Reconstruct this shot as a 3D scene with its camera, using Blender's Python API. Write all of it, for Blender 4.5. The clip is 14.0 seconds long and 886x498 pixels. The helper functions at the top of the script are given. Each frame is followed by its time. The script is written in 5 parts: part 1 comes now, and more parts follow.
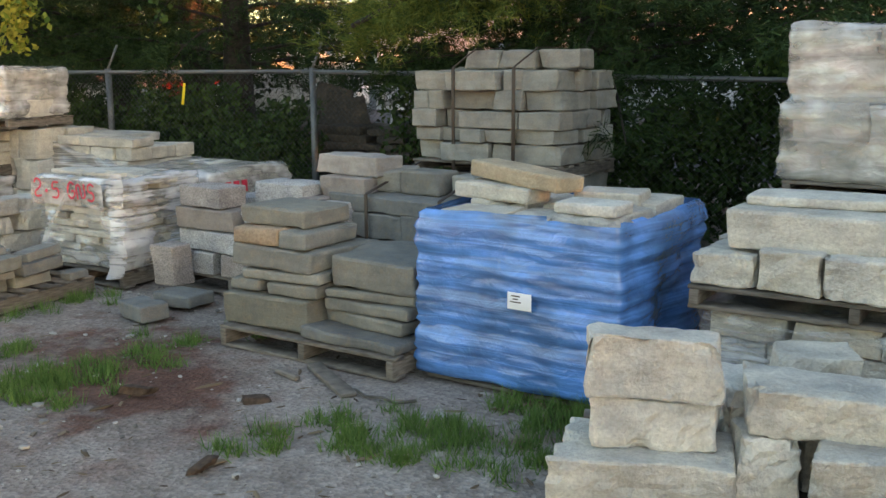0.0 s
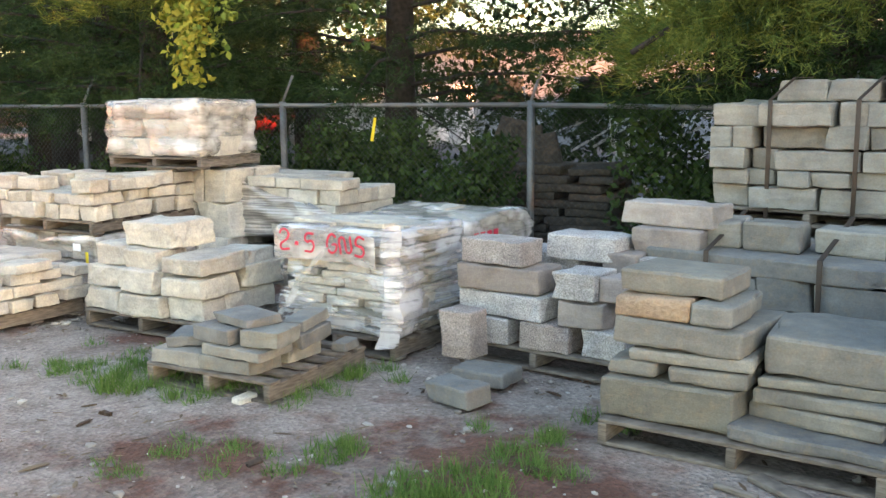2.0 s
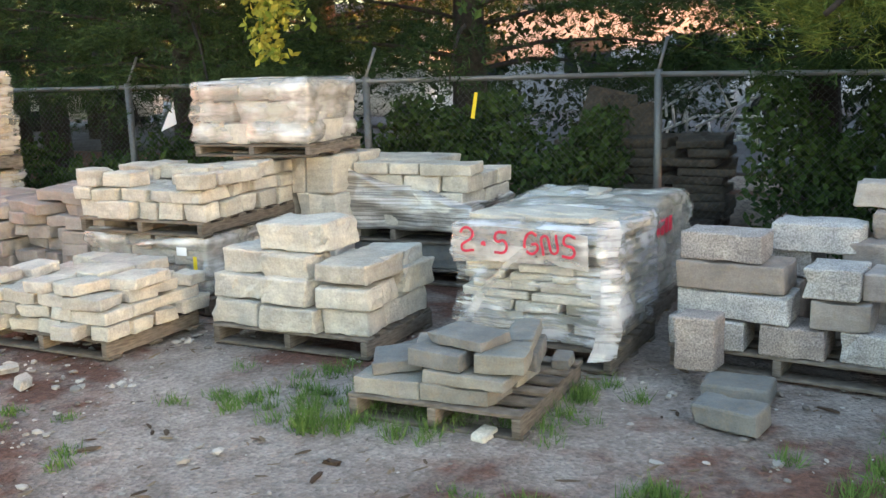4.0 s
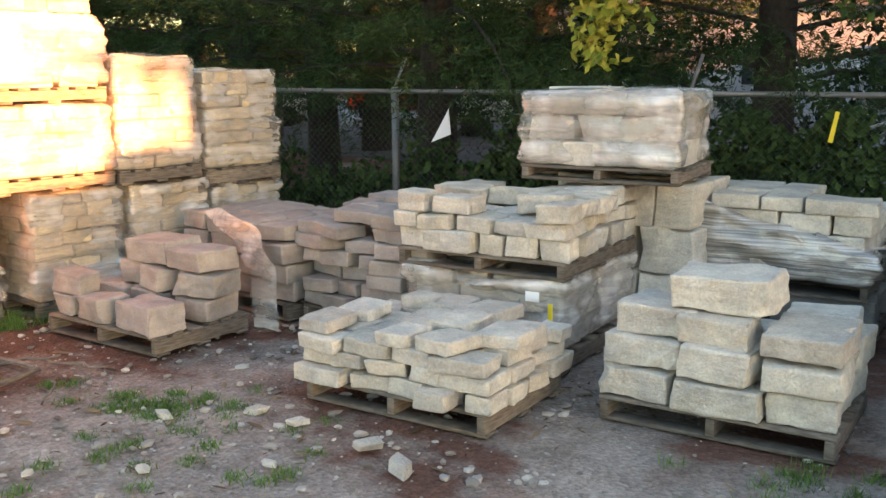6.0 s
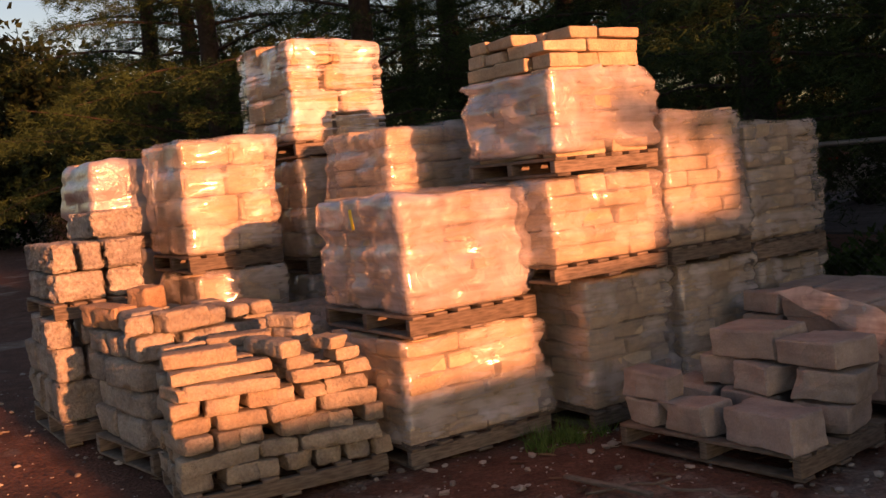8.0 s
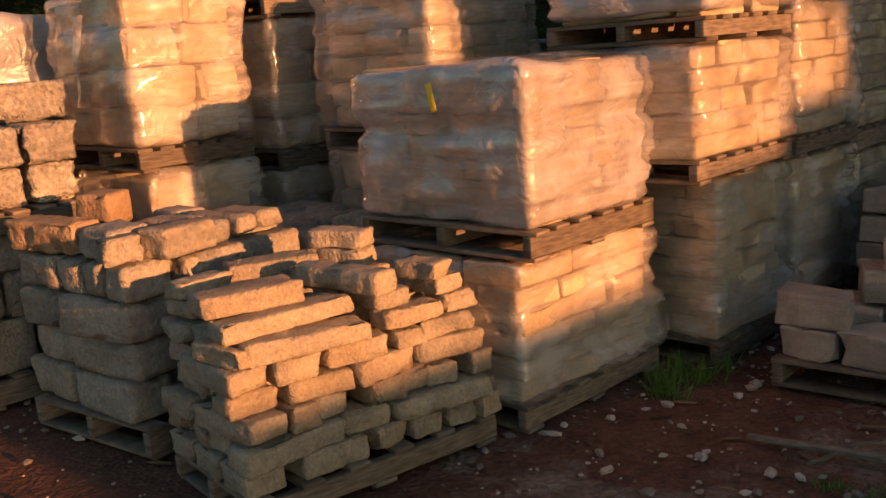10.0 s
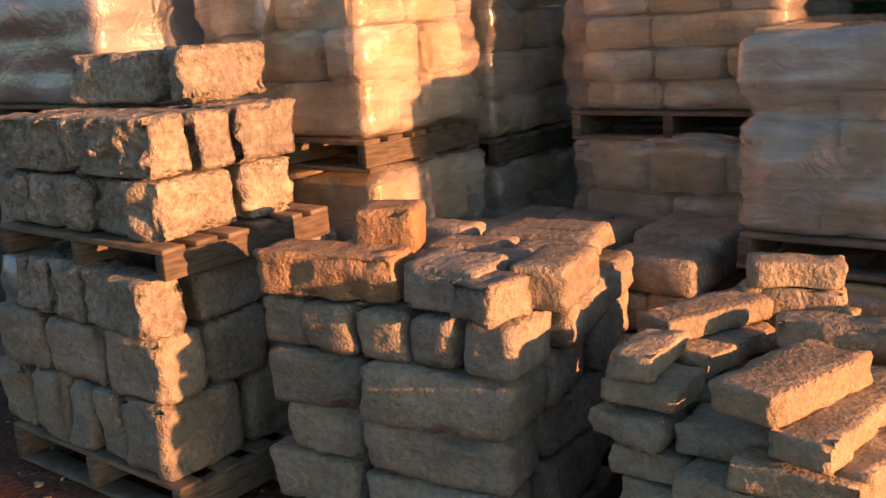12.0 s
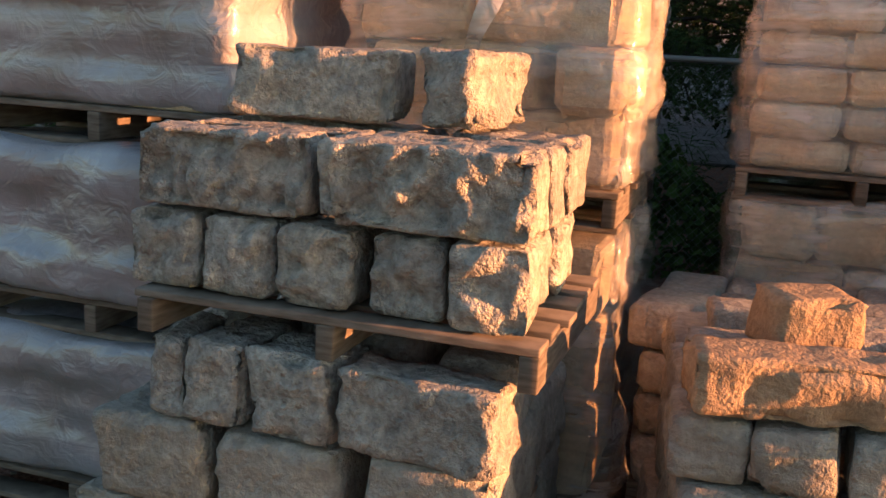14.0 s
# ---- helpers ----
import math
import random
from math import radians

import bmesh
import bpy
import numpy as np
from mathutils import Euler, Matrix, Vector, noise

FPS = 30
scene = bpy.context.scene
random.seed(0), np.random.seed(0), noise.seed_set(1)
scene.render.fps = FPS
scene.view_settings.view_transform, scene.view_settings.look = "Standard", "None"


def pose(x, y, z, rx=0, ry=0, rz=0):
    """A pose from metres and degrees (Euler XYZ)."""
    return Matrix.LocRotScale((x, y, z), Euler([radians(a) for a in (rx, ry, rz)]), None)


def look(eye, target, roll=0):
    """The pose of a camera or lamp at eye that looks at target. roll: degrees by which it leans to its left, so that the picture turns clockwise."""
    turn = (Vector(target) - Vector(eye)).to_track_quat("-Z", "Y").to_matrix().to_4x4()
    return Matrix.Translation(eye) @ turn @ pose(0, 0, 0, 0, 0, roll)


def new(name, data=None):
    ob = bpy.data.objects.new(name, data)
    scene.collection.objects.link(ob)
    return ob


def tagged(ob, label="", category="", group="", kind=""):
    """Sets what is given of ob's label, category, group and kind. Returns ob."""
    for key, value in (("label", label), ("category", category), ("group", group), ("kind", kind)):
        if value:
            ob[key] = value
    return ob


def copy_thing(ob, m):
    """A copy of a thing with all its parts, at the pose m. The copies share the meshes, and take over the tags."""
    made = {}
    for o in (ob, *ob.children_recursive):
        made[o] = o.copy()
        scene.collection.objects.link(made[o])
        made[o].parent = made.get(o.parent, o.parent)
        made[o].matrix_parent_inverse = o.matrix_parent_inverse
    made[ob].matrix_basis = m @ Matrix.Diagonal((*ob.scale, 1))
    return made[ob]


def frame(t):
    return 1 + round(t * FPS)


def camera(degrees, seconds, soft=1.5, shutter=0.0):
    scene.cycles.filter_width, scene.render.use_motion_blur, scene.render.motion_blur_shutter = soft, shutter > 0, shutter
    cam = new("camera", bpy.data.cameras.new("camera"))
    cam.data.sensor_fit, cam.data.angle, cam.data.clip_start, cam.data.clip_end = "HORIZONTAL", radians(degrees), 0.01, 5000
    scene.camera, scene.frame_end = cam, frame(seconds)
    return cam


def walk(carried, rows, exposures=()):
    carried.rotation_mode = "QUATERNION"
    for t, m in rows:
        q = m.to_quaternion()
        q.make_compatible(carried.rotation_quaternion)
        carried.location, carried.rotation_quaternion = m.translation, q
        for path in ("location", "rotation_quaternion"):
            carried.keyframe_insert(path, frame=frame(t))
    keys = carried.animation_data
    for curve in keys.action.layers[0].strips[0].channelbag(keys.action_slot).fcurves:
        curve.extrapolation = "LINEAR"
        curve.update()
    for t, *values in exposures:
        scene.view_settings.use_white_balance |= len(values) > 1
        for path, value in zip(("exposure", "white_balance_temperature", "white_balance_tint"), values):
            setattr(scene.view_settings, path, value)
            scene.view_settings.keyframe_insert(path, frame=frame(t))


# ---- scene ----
cam = camera(49.0, 14.0)
PATH = [
    (0, (0.183, 0.129, 1.656), (-0.993, 1.703, 1.28), -0.4),
    (0.5, (-0.408, 0.132, 1.672), (-1.58, 1.717, 1.33), 0.2),
    (1, (-0.996, 0.011, 1.636), (-2.184, 1.591, 1.337), 1.3),
    (1.5, (-1.577, -0.066, 1.607), (-2.766, 1.516, 1.317), 0.5),
    (2, (-2.119, -0.157, 1.65), (-3.321, 1.411, 1.342), -0.4),
    (2.2, (-2.333, -0.247, 1.647), (-3.509, 1.338, 1.322), -0.0),
    (4.3, (-4.186, -0.416, 1.779), (-5.268, 1.22, 1.393), -1.7),
    (4.5, (-4.421, -0.431, 1.795), (-5.513, 1.203, 1.425), 0.1),
    (5, (-4.979, -0.459, 1.802), (-6.063, 1.183, 1.447), 0.7),
    (5.4, (-5.42, -0.428, 1.761), (-6.54, 1.186, 1.385), 0.6),
    (5.5, (-5.559, -0.394, 1.742), (-6.708, 1.199, 1.366), 1.1),
    (6, (-6.06, -0.39, 1.811), (-7.317, 1.121, 1.439), -0.3),
    (6.5, (-6.647, -0.438, 1.763), (-8.086, 0.918, 1.462), -2.1),
    (7, (-7.252, -0.402, 1.62), (-8.826, 0.803, 1.35), -3.2),
    (7.5, (-7.82, -0.63, 1.591), (-9.435, 0.532, 1.388), -4.6),
    (8, (-8.292, -0.834, 1.65), (-9.965, 0.251, 1.492), -5.4),
    (8.2, (-8.528, -0.961, 1.678), (-10.206, 0.113, 1.502), -6.3),
    (10.3, (-10.715, -1.092, 1.631), (-12.093, 0.292, 1.203), -4.2),
    (10.5, (-10.944, -1.115, 1.597), (-12.329, 0.266, 1.184), -3.8),
    (11, (-11.561, -1.184, 1.625), (-12.907, 0.229, 1.184), -4.5),
    (11.5, (-12.105, -1.291, 1.646), (-13.363, 0.199, 1.204), -5.0),
    (12, (-12.687, -1.269, 1.651), (-13.908, 0.244, 1.184), -3.8),
    (12.5, (-13.248, -1.347, 1.648), (-14.36, 0.246, 1.17), -1.3),
    (13, (-13.797, -1.361, 1.597), (-14.802, 0.307, 1.14), 0.4),
    (13.5, (-14.332, -1.374, 1.618), (-15.198, 0.363, 1.137), 1.7),
    (14, (-14.839, -1.458, 1.629), (-15.445, 0.4, 1.207), 3.0),
]
EXPOSURES = [(0.0, 3.57, 7050, 15), (0.5, 3.85, 7000, 15), (1.0, 4.15, 6950, 16), (1.5, 4.28, 6900, 17), (5.0, 4.0, 6750, 14), (6.0, 3.7, 6750, 14), (6.5, 3.22, 6700, 15), (7.0, 2.5, 6850, 24),
             (7.6, 1.7, 6900, 36), (8.2, 1.2, 7000, 32), (10.3, 1.15, 6350, 6), (11.2, 1.2, 6250, 6), (12.0, 1.58, 6050, 8), (12.5, 1.84, 6000, 10), (14.0, 2.22, 6050, 10)]
walk(cam, [(t, look(eye, target, roll)) for t, eye, target, roll in PATH], EXPOSURES)

# ---- sky and sun ----
SUN_EL, SUN_AZ = 6.0, 2.5     # elevation; turn of the sun from +x towards +y, degrees
world = bpy.data.worlds.new("sky")
scene.world = world
world.use_nodes = True
wn = world.node_tree
sky = wn.nodes.new("ShaderNodeTexSky")
sky.sky_type, sky.sun_disc = 'NISHITA', False
sky.air_density, sky.dust_density, sky.ozone_density = 1.0, 1.0, 1.2
sky.sun_elevation, sky.sun_rotation = radians(SUN_EL), radians(90 - SUN_AZ)
wn.links.new(sky.outputs[0], wn.nodes["Background"].inputs[0])
wn.nodes["Background"].inputs[1].default_value = 0.08
sun_data = bpy.data.lights.new("sun", 'SUN')
sun_data.energy, sun_data.angle, sun_data.color = 5.0, radians(0.6), (1.0, 0.365, 0.125)
sun = new("sun", sun_data)
sdir = Vector((math.cos(radians(SUN_AZ)) * math.cos(radians(SUN_EL)), math.sin(radians(SUN_AZ)) * math.cos(radians(SUN_EL)), math.sin(radians(SUN_EL))))
sun.matrix_world = look(sdir * 50, (0, 0, 0))


# ---- materials ----
def mat_base(name, rough=0.85):
    m = bpy.data.materials.new(name)
    m.use_nodes = True
    nt = m.node_tree
    b = nt.nodes["Principled BSDF"]
    b.inputs["Roughness"].default_value = rough
    b.inputs["Specular IOR Level"].default_value = 0.3
    return m, nt, b


def node(nt, kind, **kw):
    n = nt.nodes.new(kind)
    for k, v in kw.items():
        n.inputs[k].default_value = v
    return n


def ramp(nt, src, stops):
    r = nt.nodes.new("ShaderNodeValToRGB")
    e = r.color_ramp.elements
    while len(e) < len(stops):
        e.new(0.5)
    for el, (p, c) in zip(e, stops):
        el.position, el.color = p, (*c, 1)
    nt.links.new(src, r.inputs[0])
    return r.outputs[0]


def mix(nt, fac, a, b, mode='MIX'):
    m = nt.nodes.new("ShaderNodeMix")
    m.data_type, m.blend_type = 'RGBA', mode
    for sock, v in ((m.inputs[0], fac), (m.inputs[6], a), (m.inputs[7], b)):
        if isinstance(v, bpy.types.NodeSocket):
            nt.links.new(v, sock)
        else:
            sock.default_value = v if not isinstance(v, tuple) else (*v, 1)
    return m.outputs[2]


def stone_mat(name, tones, stain=(0.30, 0.22, 0.13), stain_amount=0.35, bump=0.5, grain=110.0, speckle=0.13, relief=0.012):
    """Split stone: tone by piece, blotches, stains, fine grain and pitted relief."""
    m, nt, b = mat_base(name, 0.88)
    tc, oi = nt.nodes.new("ShaderNodeTexCoord"), nt.nodes.new("ShaderNodeObjectInfo")
    shift = nt.nodes.new("ShaderNodeVectorMath")
    shift.operation = 'MULTIPLY_ADD'
    nt.links.new(oi.outputs["Random"], shift.inputs[0])
    shift.inputs[1].default_value = (37, 91, 53)
    nt.links.new(tc.outputs["Object"], shift.inputs[2])
    tone = ramp(nt, oi.outputs["Random"], [(i / max(1, len(tones) - 1), c) for i, c in enumerate(tones)])
    big, mid, fine = (node(nt, "ShaderNodeTexNoise", Scale=s, Detail=d, Roughness=0.65) for s, d in ((5.0, 4.0), (22.0, 5.0), (grain, 3.0)))
    for n in (big, mid, fine):
        nt.links.new(shift.outputs[0], n.inputs["Vector"])
    blot = ramp(nt, big.outputs[0], [(0.3, (0.72, 0.72, 0.74)), (0.7, (1.22, 1.2, 1.15))])
    c = mix(nt, 1.0, tone, blot, 'MULTIPLY')
    bm_ = nt.nodes.new("ShaderNodeMapping")
    bm_.inputs["Scale"].default_value = (3.5, 3.5, 22)
    nt.links.new(shift.outputs[0], bm_.inputs[0])
    bed = node(nt, "ShaderNodeTexNoise", Scale=1.0, Detail=4.0)
    nt.links.new(bm_.outputs[0], bed.inputs["Vector"])
    c = mix(nt, 1.0, c, ramp(nt, bed.outputs[0], [(0.32, (0.89, 0.88, 0.87)), (0.68, (1.07, 1.07, 1.07))]), 'MULTIPLY')
    smask = ramp(nt, mid.outputs[0], [(0.5, (0, 0, 0)), (0.72, (1, 1, 1))])
    sm = nt.nodes.new("ShaderNodeMath")
    sm.operation = 'MULTIPLY'
    nt.links.new(smask, sm.inputs[0])
    sm.inputs[1].default_value = stain_amount
    c = mix(nt, sm.outputs[0], c, stain)
    fm = ramp(nt, fine.outputs[0], [(0.3, (1 - speckle,) * 3), (0.7, (1 + speckle,) * 3)])
    c = mix(nt, 1.0, c, fm, 'MULTIPLY')
    nt.links.new(c, b.inputs["Base Color"])
    add = nt.nodes.new("ShaderNodeMath")
    add.operation = 'MULTIPLY_ADD'
    nt.links.new(mid.outputs[0], add.inputs[0])
    add.inputs[1].default_value = 1.6
    nt.links.new(fine.outputs[0], add.inputs[2])
    bp = node(nt, "ShaderNodeBump", Strength=bump, Distance=relief)
    nt.links.new(add.outputs[0], bp.inputs["Height"])
    nt.links.new(bp.outputs[0], b.inputs["Normal"])
    return m


def film_mat(name, tint, cover=(0.25, 0.7), streak=(2.0, 2.0, 45.0), rough=0.22, dirt=0.25, band=(0.40, 0.62), slant=0.0, fold_shade=0.0, crumple=1.8):
    """Stretch film: cloudy, dusty, streaked along the wrapping, folded, partly see-through."""
    m, nt, b = mat_base(name, rough)
    b.inputs["Specular IOR Level"].default_value = 0.9
    b.inputs["Coat Weight"].default_value, b.inputs["Coat Roughness"].default_value = 1.0, 0.11
    b.inputs["Coat IOR"].default_value = 1.7
    tc = nt.nodes.new("ShaderNodeTexCoord")
    mp = nt.nodes.new("ShaderNodeMapping")
    mp.inputs["Scale"].default_value = streak
    mp.inputs["Rotation"].default_value = (0, radians(slant), 0)
    nt.links.new(tc.outputs["Object"], mp.inputs[0])
    n1, n2 = node(nt, "ShaderNodeTexNoise", Scale=1.0, Detail=5.0, Distortion=0.6), node(nt, "ShaderNodeTexNoise", Scale=3.5, Detail=4.0)
    n3 = node(nt, "ShaderNodeTexNoise", Scale=11.0, Detail=6.0, Distortion=1.5)
    nt.links.new(mp.outputs[0], n1.inputs["Vector"])
    for n in (n2, n3):
        nt.links.new(tc.outputs["Object"], n.inputs["Vector"])
    mq = nt.nodes.new("ShaderNodeMapping")
    mq.inputs["Scale"].default_value = (streak[0] * 1.6, streak[1] * 1.6, streak[2] * 0.55)
    mq.inputs["Rotation"].default_value = (radians(-14), radians(slant + 24), radians(10))
    nt.links.new(tc.outputs["Object"], mq.inputs[0])
    n4 = node(nt, "ShaderNodeTexNoise", Scale=1.0, Detail=5.0, Distortion=1.2)
    nt.links.new(mq.outputs[0], n4.inputs["Vector"])
    soil_and_folds = ramp(nt, n2.outputs[0], [(0.35, tuple(c * (1 - dirt) * k for c, k in zip(tint, (0.95, 0.88, 0.80)))), (0.65, tint)])
    # shade and sheen of the folds painted into the colour along the streaks
    if fold_shade:
        soil_and_folds = mix(nt, fold_shade, soil_and_folds, mix(nt, 1.0, soil_and_folds, ramp(nt, n1.outputs[0], [(0.40, (0.35, 0.34, 0.33)), (0.58, (1.3, 1.3, 1.3))]), 'MULTIPLY'))
    nt.links.new(soil_and_folds, b.inputs["Base Color"])
    s = mix(nt, 0.45, mix(nt, 0.45, n1.outputs[0], n4.outputs[0]), n2.outputs[0])
    fac = ramp(nt, s, [(band[0], (cover[0],) * 3), (band[1], (cover[1],) * 3)])
    add = nt.nodes.new("ShaderNodeMath")
    add.operation = 'MULTIPLY_ADD'
    nt.links.new(n3.outputs[0], add.inputs[0])
    add.inputs[1].default_value = crumple
    nt.links.new(mix(nt, 0.55, n1.outputs[0], n4.outputs[0]), add.inputs[2])
    bp = node(nt, "ShaderNodeBump", Strength=0.6, Distance=0.018)
    nt.links.new(add.outputs[0], bp.inputs["Height"])
    nt.links.new(bp.outputs[0], b.inputs["Normal"])
    tr, ms = nt.nodes.new("ShaderNodeBsdfTransparent"), nt.nodes.new("ShaderNodeMixShader")
    nt.links.new(fac, ms.inputs[0])
    nt.links.new(tr.outputs[0], ms.inputs[1])
    nt.links.new(b.outputs[0], ms.inputs[2])
    nt.links.new(ms.outputs[0], nt.nodes["Material Output"].inputs[0])
    return m


def wood_mat(name, c0, c1):
    m, nt, b = mat_base(name, 0.9)
    tc, oi = nt.nodes.new("ShaderNodeTexCoord"), nt.nodes.new("ShaderNodeObjectInfo")
    mp = nt.nodes.new("ShaderNodeMapping")
    mp.inputs["Scale"].default_value = (6, 6, 40)
    nt.links.new(tc.outputs["Object"], mp.inputs[0])
    n = node(nt, "ShaderNodeTexNoise", Scale=2.0, Detail=5.0)
    nt.links.new(mp.outputs[0], n.inputs["Vector"])
    c = ramp(nt, n.outputs[0], [(0.3, c0), (0.7, c1)])
    v = ramp(nt, oi.outputs["Random"], [(0, (0.7,) * 3), (1, (1.25,) * 3)])
    nt.links.new(mix(nt, 1.0, c, v, 'MULTIPLY'), b.inputs["Base Color"])
    bp = node(nt, "ShaderNodeBump", Strength=0.4, Distance=0.004)
    nt.links.new(n.outputs[0], bp.inputs["Height"])
    nt.links.new(bp.outputs[0], b.inputs["Normal"])
    return m


def plain_mat(name, color, rough=0.6, metal=0.0, vary=0.15, scale=8.0):
    m, nt, b = mat_base(name, rough)
    b.inputs["Metallic"].default_value = metal
    n = node(nt, "ShaderNodeTexNoise", Scale=scale, Detail=4.0)
    tc = nt.nodes.new("ShaderNodeTexCoord")
    nt.links.new(tc.outputs["Object"], n.inputs["Vector"])
    c = ramp(nt, n.outputs[0], [(0.3, tuple(v * (1 - vary) for v in color)), (0.7, tuple(v * (1 + vary) for v in color))])
    nt.links.new(c, b.inputs["Base Color"])
    return m


def leaf_mat(name, dark, light):
    m, nt, b = mat_base(name, 0.8)
    b.inputs["Specular IOR Level"].default_value = 0.12
    g = nt.nodes.new("ShaderNodeNewGeometry")
    nt.links.new(ramp(nt, g.outputs["Random Per Island"], [(0, dark), (1, light)]), b.inputs["Base Color"])
    return m


def ground_mat():
    m, nt, b = mat_base("dirt_and_gravel", 0.95)
    tc = nt.nodes.new("ShaderNodeTexCoord")
    P = tc.outputs["Object"]
    big, mid, fine = (node(nt, "ShaderNodeTexNoise", Scale=s, Detail=5.0, Roughness=0.6) for s in (0.55, 3.5, 40.0))
    vor = node(nt, "ShaderNodeTexVoronoi", Scale=38.0)
    for n in (big, mid, fine, vor):
        nt.links.new(P, n.inputs["Vector"])
    base = ramp(nt, mid.outputs[0], [(0.3, (0.19, 0.15, 0.125)), (0.7, (0.34, 0.29, 0.25))])
    red = ramp(nt, mid.outputs[0], [(0.3, (0.07, 0.032, 0.022)), (0.7, (0.15, 0.075, 0.052))])
    sx = nt.nodes.new("ShaderNodeSeparateXYZ")
    nt.links.new(P, sx.inputs[0])
    far = node(nt, "ShaderNodeMapRange")
    for k, v in (("From Min", -10.5), ("From Max", -13.5), ("To Min", 0.0), ("To Max", 0.13)):
        far.inputs[k].default_value = v
    nt.links.new(sx.outputs[0], far.inputs[0])
    shifted = nt.nodes.new("ShaderNodeMath")
    shifted.operation = 'ADD'
    nt.links.new(mix(nt, 0.25, big.outputs[0], mid.outputs[0]), shifted.inputs[0])
    nt.links.new(far.outputs[0], shifted.inputs[1])
    mask = ramp(nt, shifted.outputs[0], [(0.50, (0, 0, 0)), (0.58, (1, 1, 1))])
    c = mix(nt, mask, base, red)
    peb = ramp(nt, vor.outputs["Color"], [(0.0, (0.7,) * 3), (1.0, (1.35,) * 3)])
    c = mix(nt, 0.8, c, mix(nt, 1.0, c, peb, 'MULTIPLY'))
    f = ramp(nt, fine.outputs[0], [(0.3, (0.75,) * 3), (0.7, (1.25,) * 3)])
    nt.links.new(mix(nt, 1.0, c, f, 'MULTIPLY'), b.inputs["Base Color"])
    add = nt.nodes.new("ShaderNodeMath")
    add.operation = 'ADD'
    nt.links.new(fine.outputs[0], add.inputs[0])
    nt.links.new(vor.outputs["Distance"], add.inputs[1])
    bp = node(nt, "ShaderNodeBump", Strength=0.7, Distance=0.02)
    nt.links.new(add.outputs[0], bp.inputs["Height"])
    nt.links.new(bp.outputs[0], b.inputs["Normal"])
    return m


CREAM = stone_mat("cream_limestone", [(0.43, 0.405, 0.36), (0.56, 0.535, 0.475), (0.50, 0.465, 0.395), (0.62, 0.595, 0.535)], stain_amount=0.2, bump=0.8, grain=70.0, speckle=0.14)
GREY = stone_mat("grey_sandstone", [(0.21, 0.21, 0.19), (0.29, 0.285, 0.255), (0.25, 0.235, 0.205), (0.34, 0.335, 0.305)])
SLAB = stone_mat("olive_bluestone", [(0.16, 0.155, 0.13), (0.225, 0.215, 0.18), (0.19, 0.185, 0.165), (0.25, 0.23, 0.18)], bump=0.4)
SLATE = stone_mat("dark_bluestone", [(0.13, 0.13, 0.125), (0.19, 0.19, 0.18), (0.16, 0.16, 0.15)], bump=0.35)
PINK = stone_mat("red_brown_stone", [(0.26, 0.222, 0.198), (0.35, 0.313, 0.292), (0.30, 0.273, 0.256), (0.39, 0.36, 0.333)])
GRANITE = stone_mat("speckled_granite", [(0.36, 0.35, 0.34), (0.44, 0.43, 0.42), (0.30, 0.26, 0.24)], grain=110, speckle=0.55, stain_amount=0.1)
TUMBLED = stone_mat("tumbled_stone", [(0.255, 0.25, 0.23), (0.33, 0.325, 0.30), (0.29, 0.27, 0.235), (0.37, 0.36, 0.33)], bump=1.0, grain=45, speckle=0.22, relief=0.016)
TAN = stone_mat("tan_wall_stone", [(0.40, 0.33, 0.23), (0.50, 0.42, 0.30), (0.44, 0.36, 0.24), (0.54, 0.47, 0.36)], bump=0.75, grain=70)
ROCK = stone_mat("rock_faced_stone", [(0.29, 0.28, 0.26), (0.39, 0.38, 0.35), (0.33, 0.315, 0.28), (0.42, 0.405, 0.365)], bump=1.0, grain=38, speckle=0.35, stain=(0.12, 0.11, 0.095), stain_amount=0.35, relief=0.026)
WALLSTONE = stone_mat("tumbled_wall_stone", [(0.27, 0.25, 0.21), (0.36, 0.33, 0.27), (0.32, 0.27, 0.205), (0.40, 0.37, 0.31)], bump=0.95, grain=60, speckle=0.2)
RUST = stone_mat("rust_brown_stone", [(0.30, 0.215, 0.14), (0.37, 0.27, 0.185)], bump=0.8, grain=60, speckle=0.2)
FILM = film_mat("clear_stretch_film", (0.70, 0.71, 0.74), (0.03, 0.74), (1.4, 1.4, 38.0), 0.15, 0.2, (0.46, 0.56))
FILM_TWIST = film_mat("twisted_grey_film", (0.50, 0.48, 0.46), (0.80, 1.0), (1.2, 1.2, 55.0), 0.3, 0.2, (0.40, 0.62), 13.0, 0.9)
FILM_MID = film_mat("doubled_clear_film", (0.47, 0.475, 0.52), (0.42, 0.9), (2.0, 2.0, 26.0), 0.2, 0.12)
FILM_GREY = film_mat("thick_grey_film", (0.33, 0.345, 0.39), (0.86, 1.0), (1.5, 1.5, 22.0), 0.3, crumple=1.3)
FILM_GREY.node_tree.nodes["Principled BSDF"].inputs["Coat Weight"].default_value = 0.4
FILM_THIN = film_mat("thin_clear_film", (0.66, 0.62, 0.58), (0.16, 0.62), (2.5, 2.5, 30.0), 0.2)
FILM_WHITE = film_mat("cloudy_white_film", (0.70, 0.67, 0.64), (0.25, 0.90), (2.2, 2.2, 17.0), 0.25, 0.4, (0.40, 0.60), 3.0, 0.2)
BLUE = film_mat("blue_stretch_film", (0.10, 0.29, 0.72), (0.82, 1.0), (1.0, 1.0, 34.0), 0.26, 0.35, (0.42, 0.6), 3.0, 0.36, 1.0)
BLUE.node_tree.nodes["Principled BSDF"].inputs["Coat Weight"].default_value = 0.2
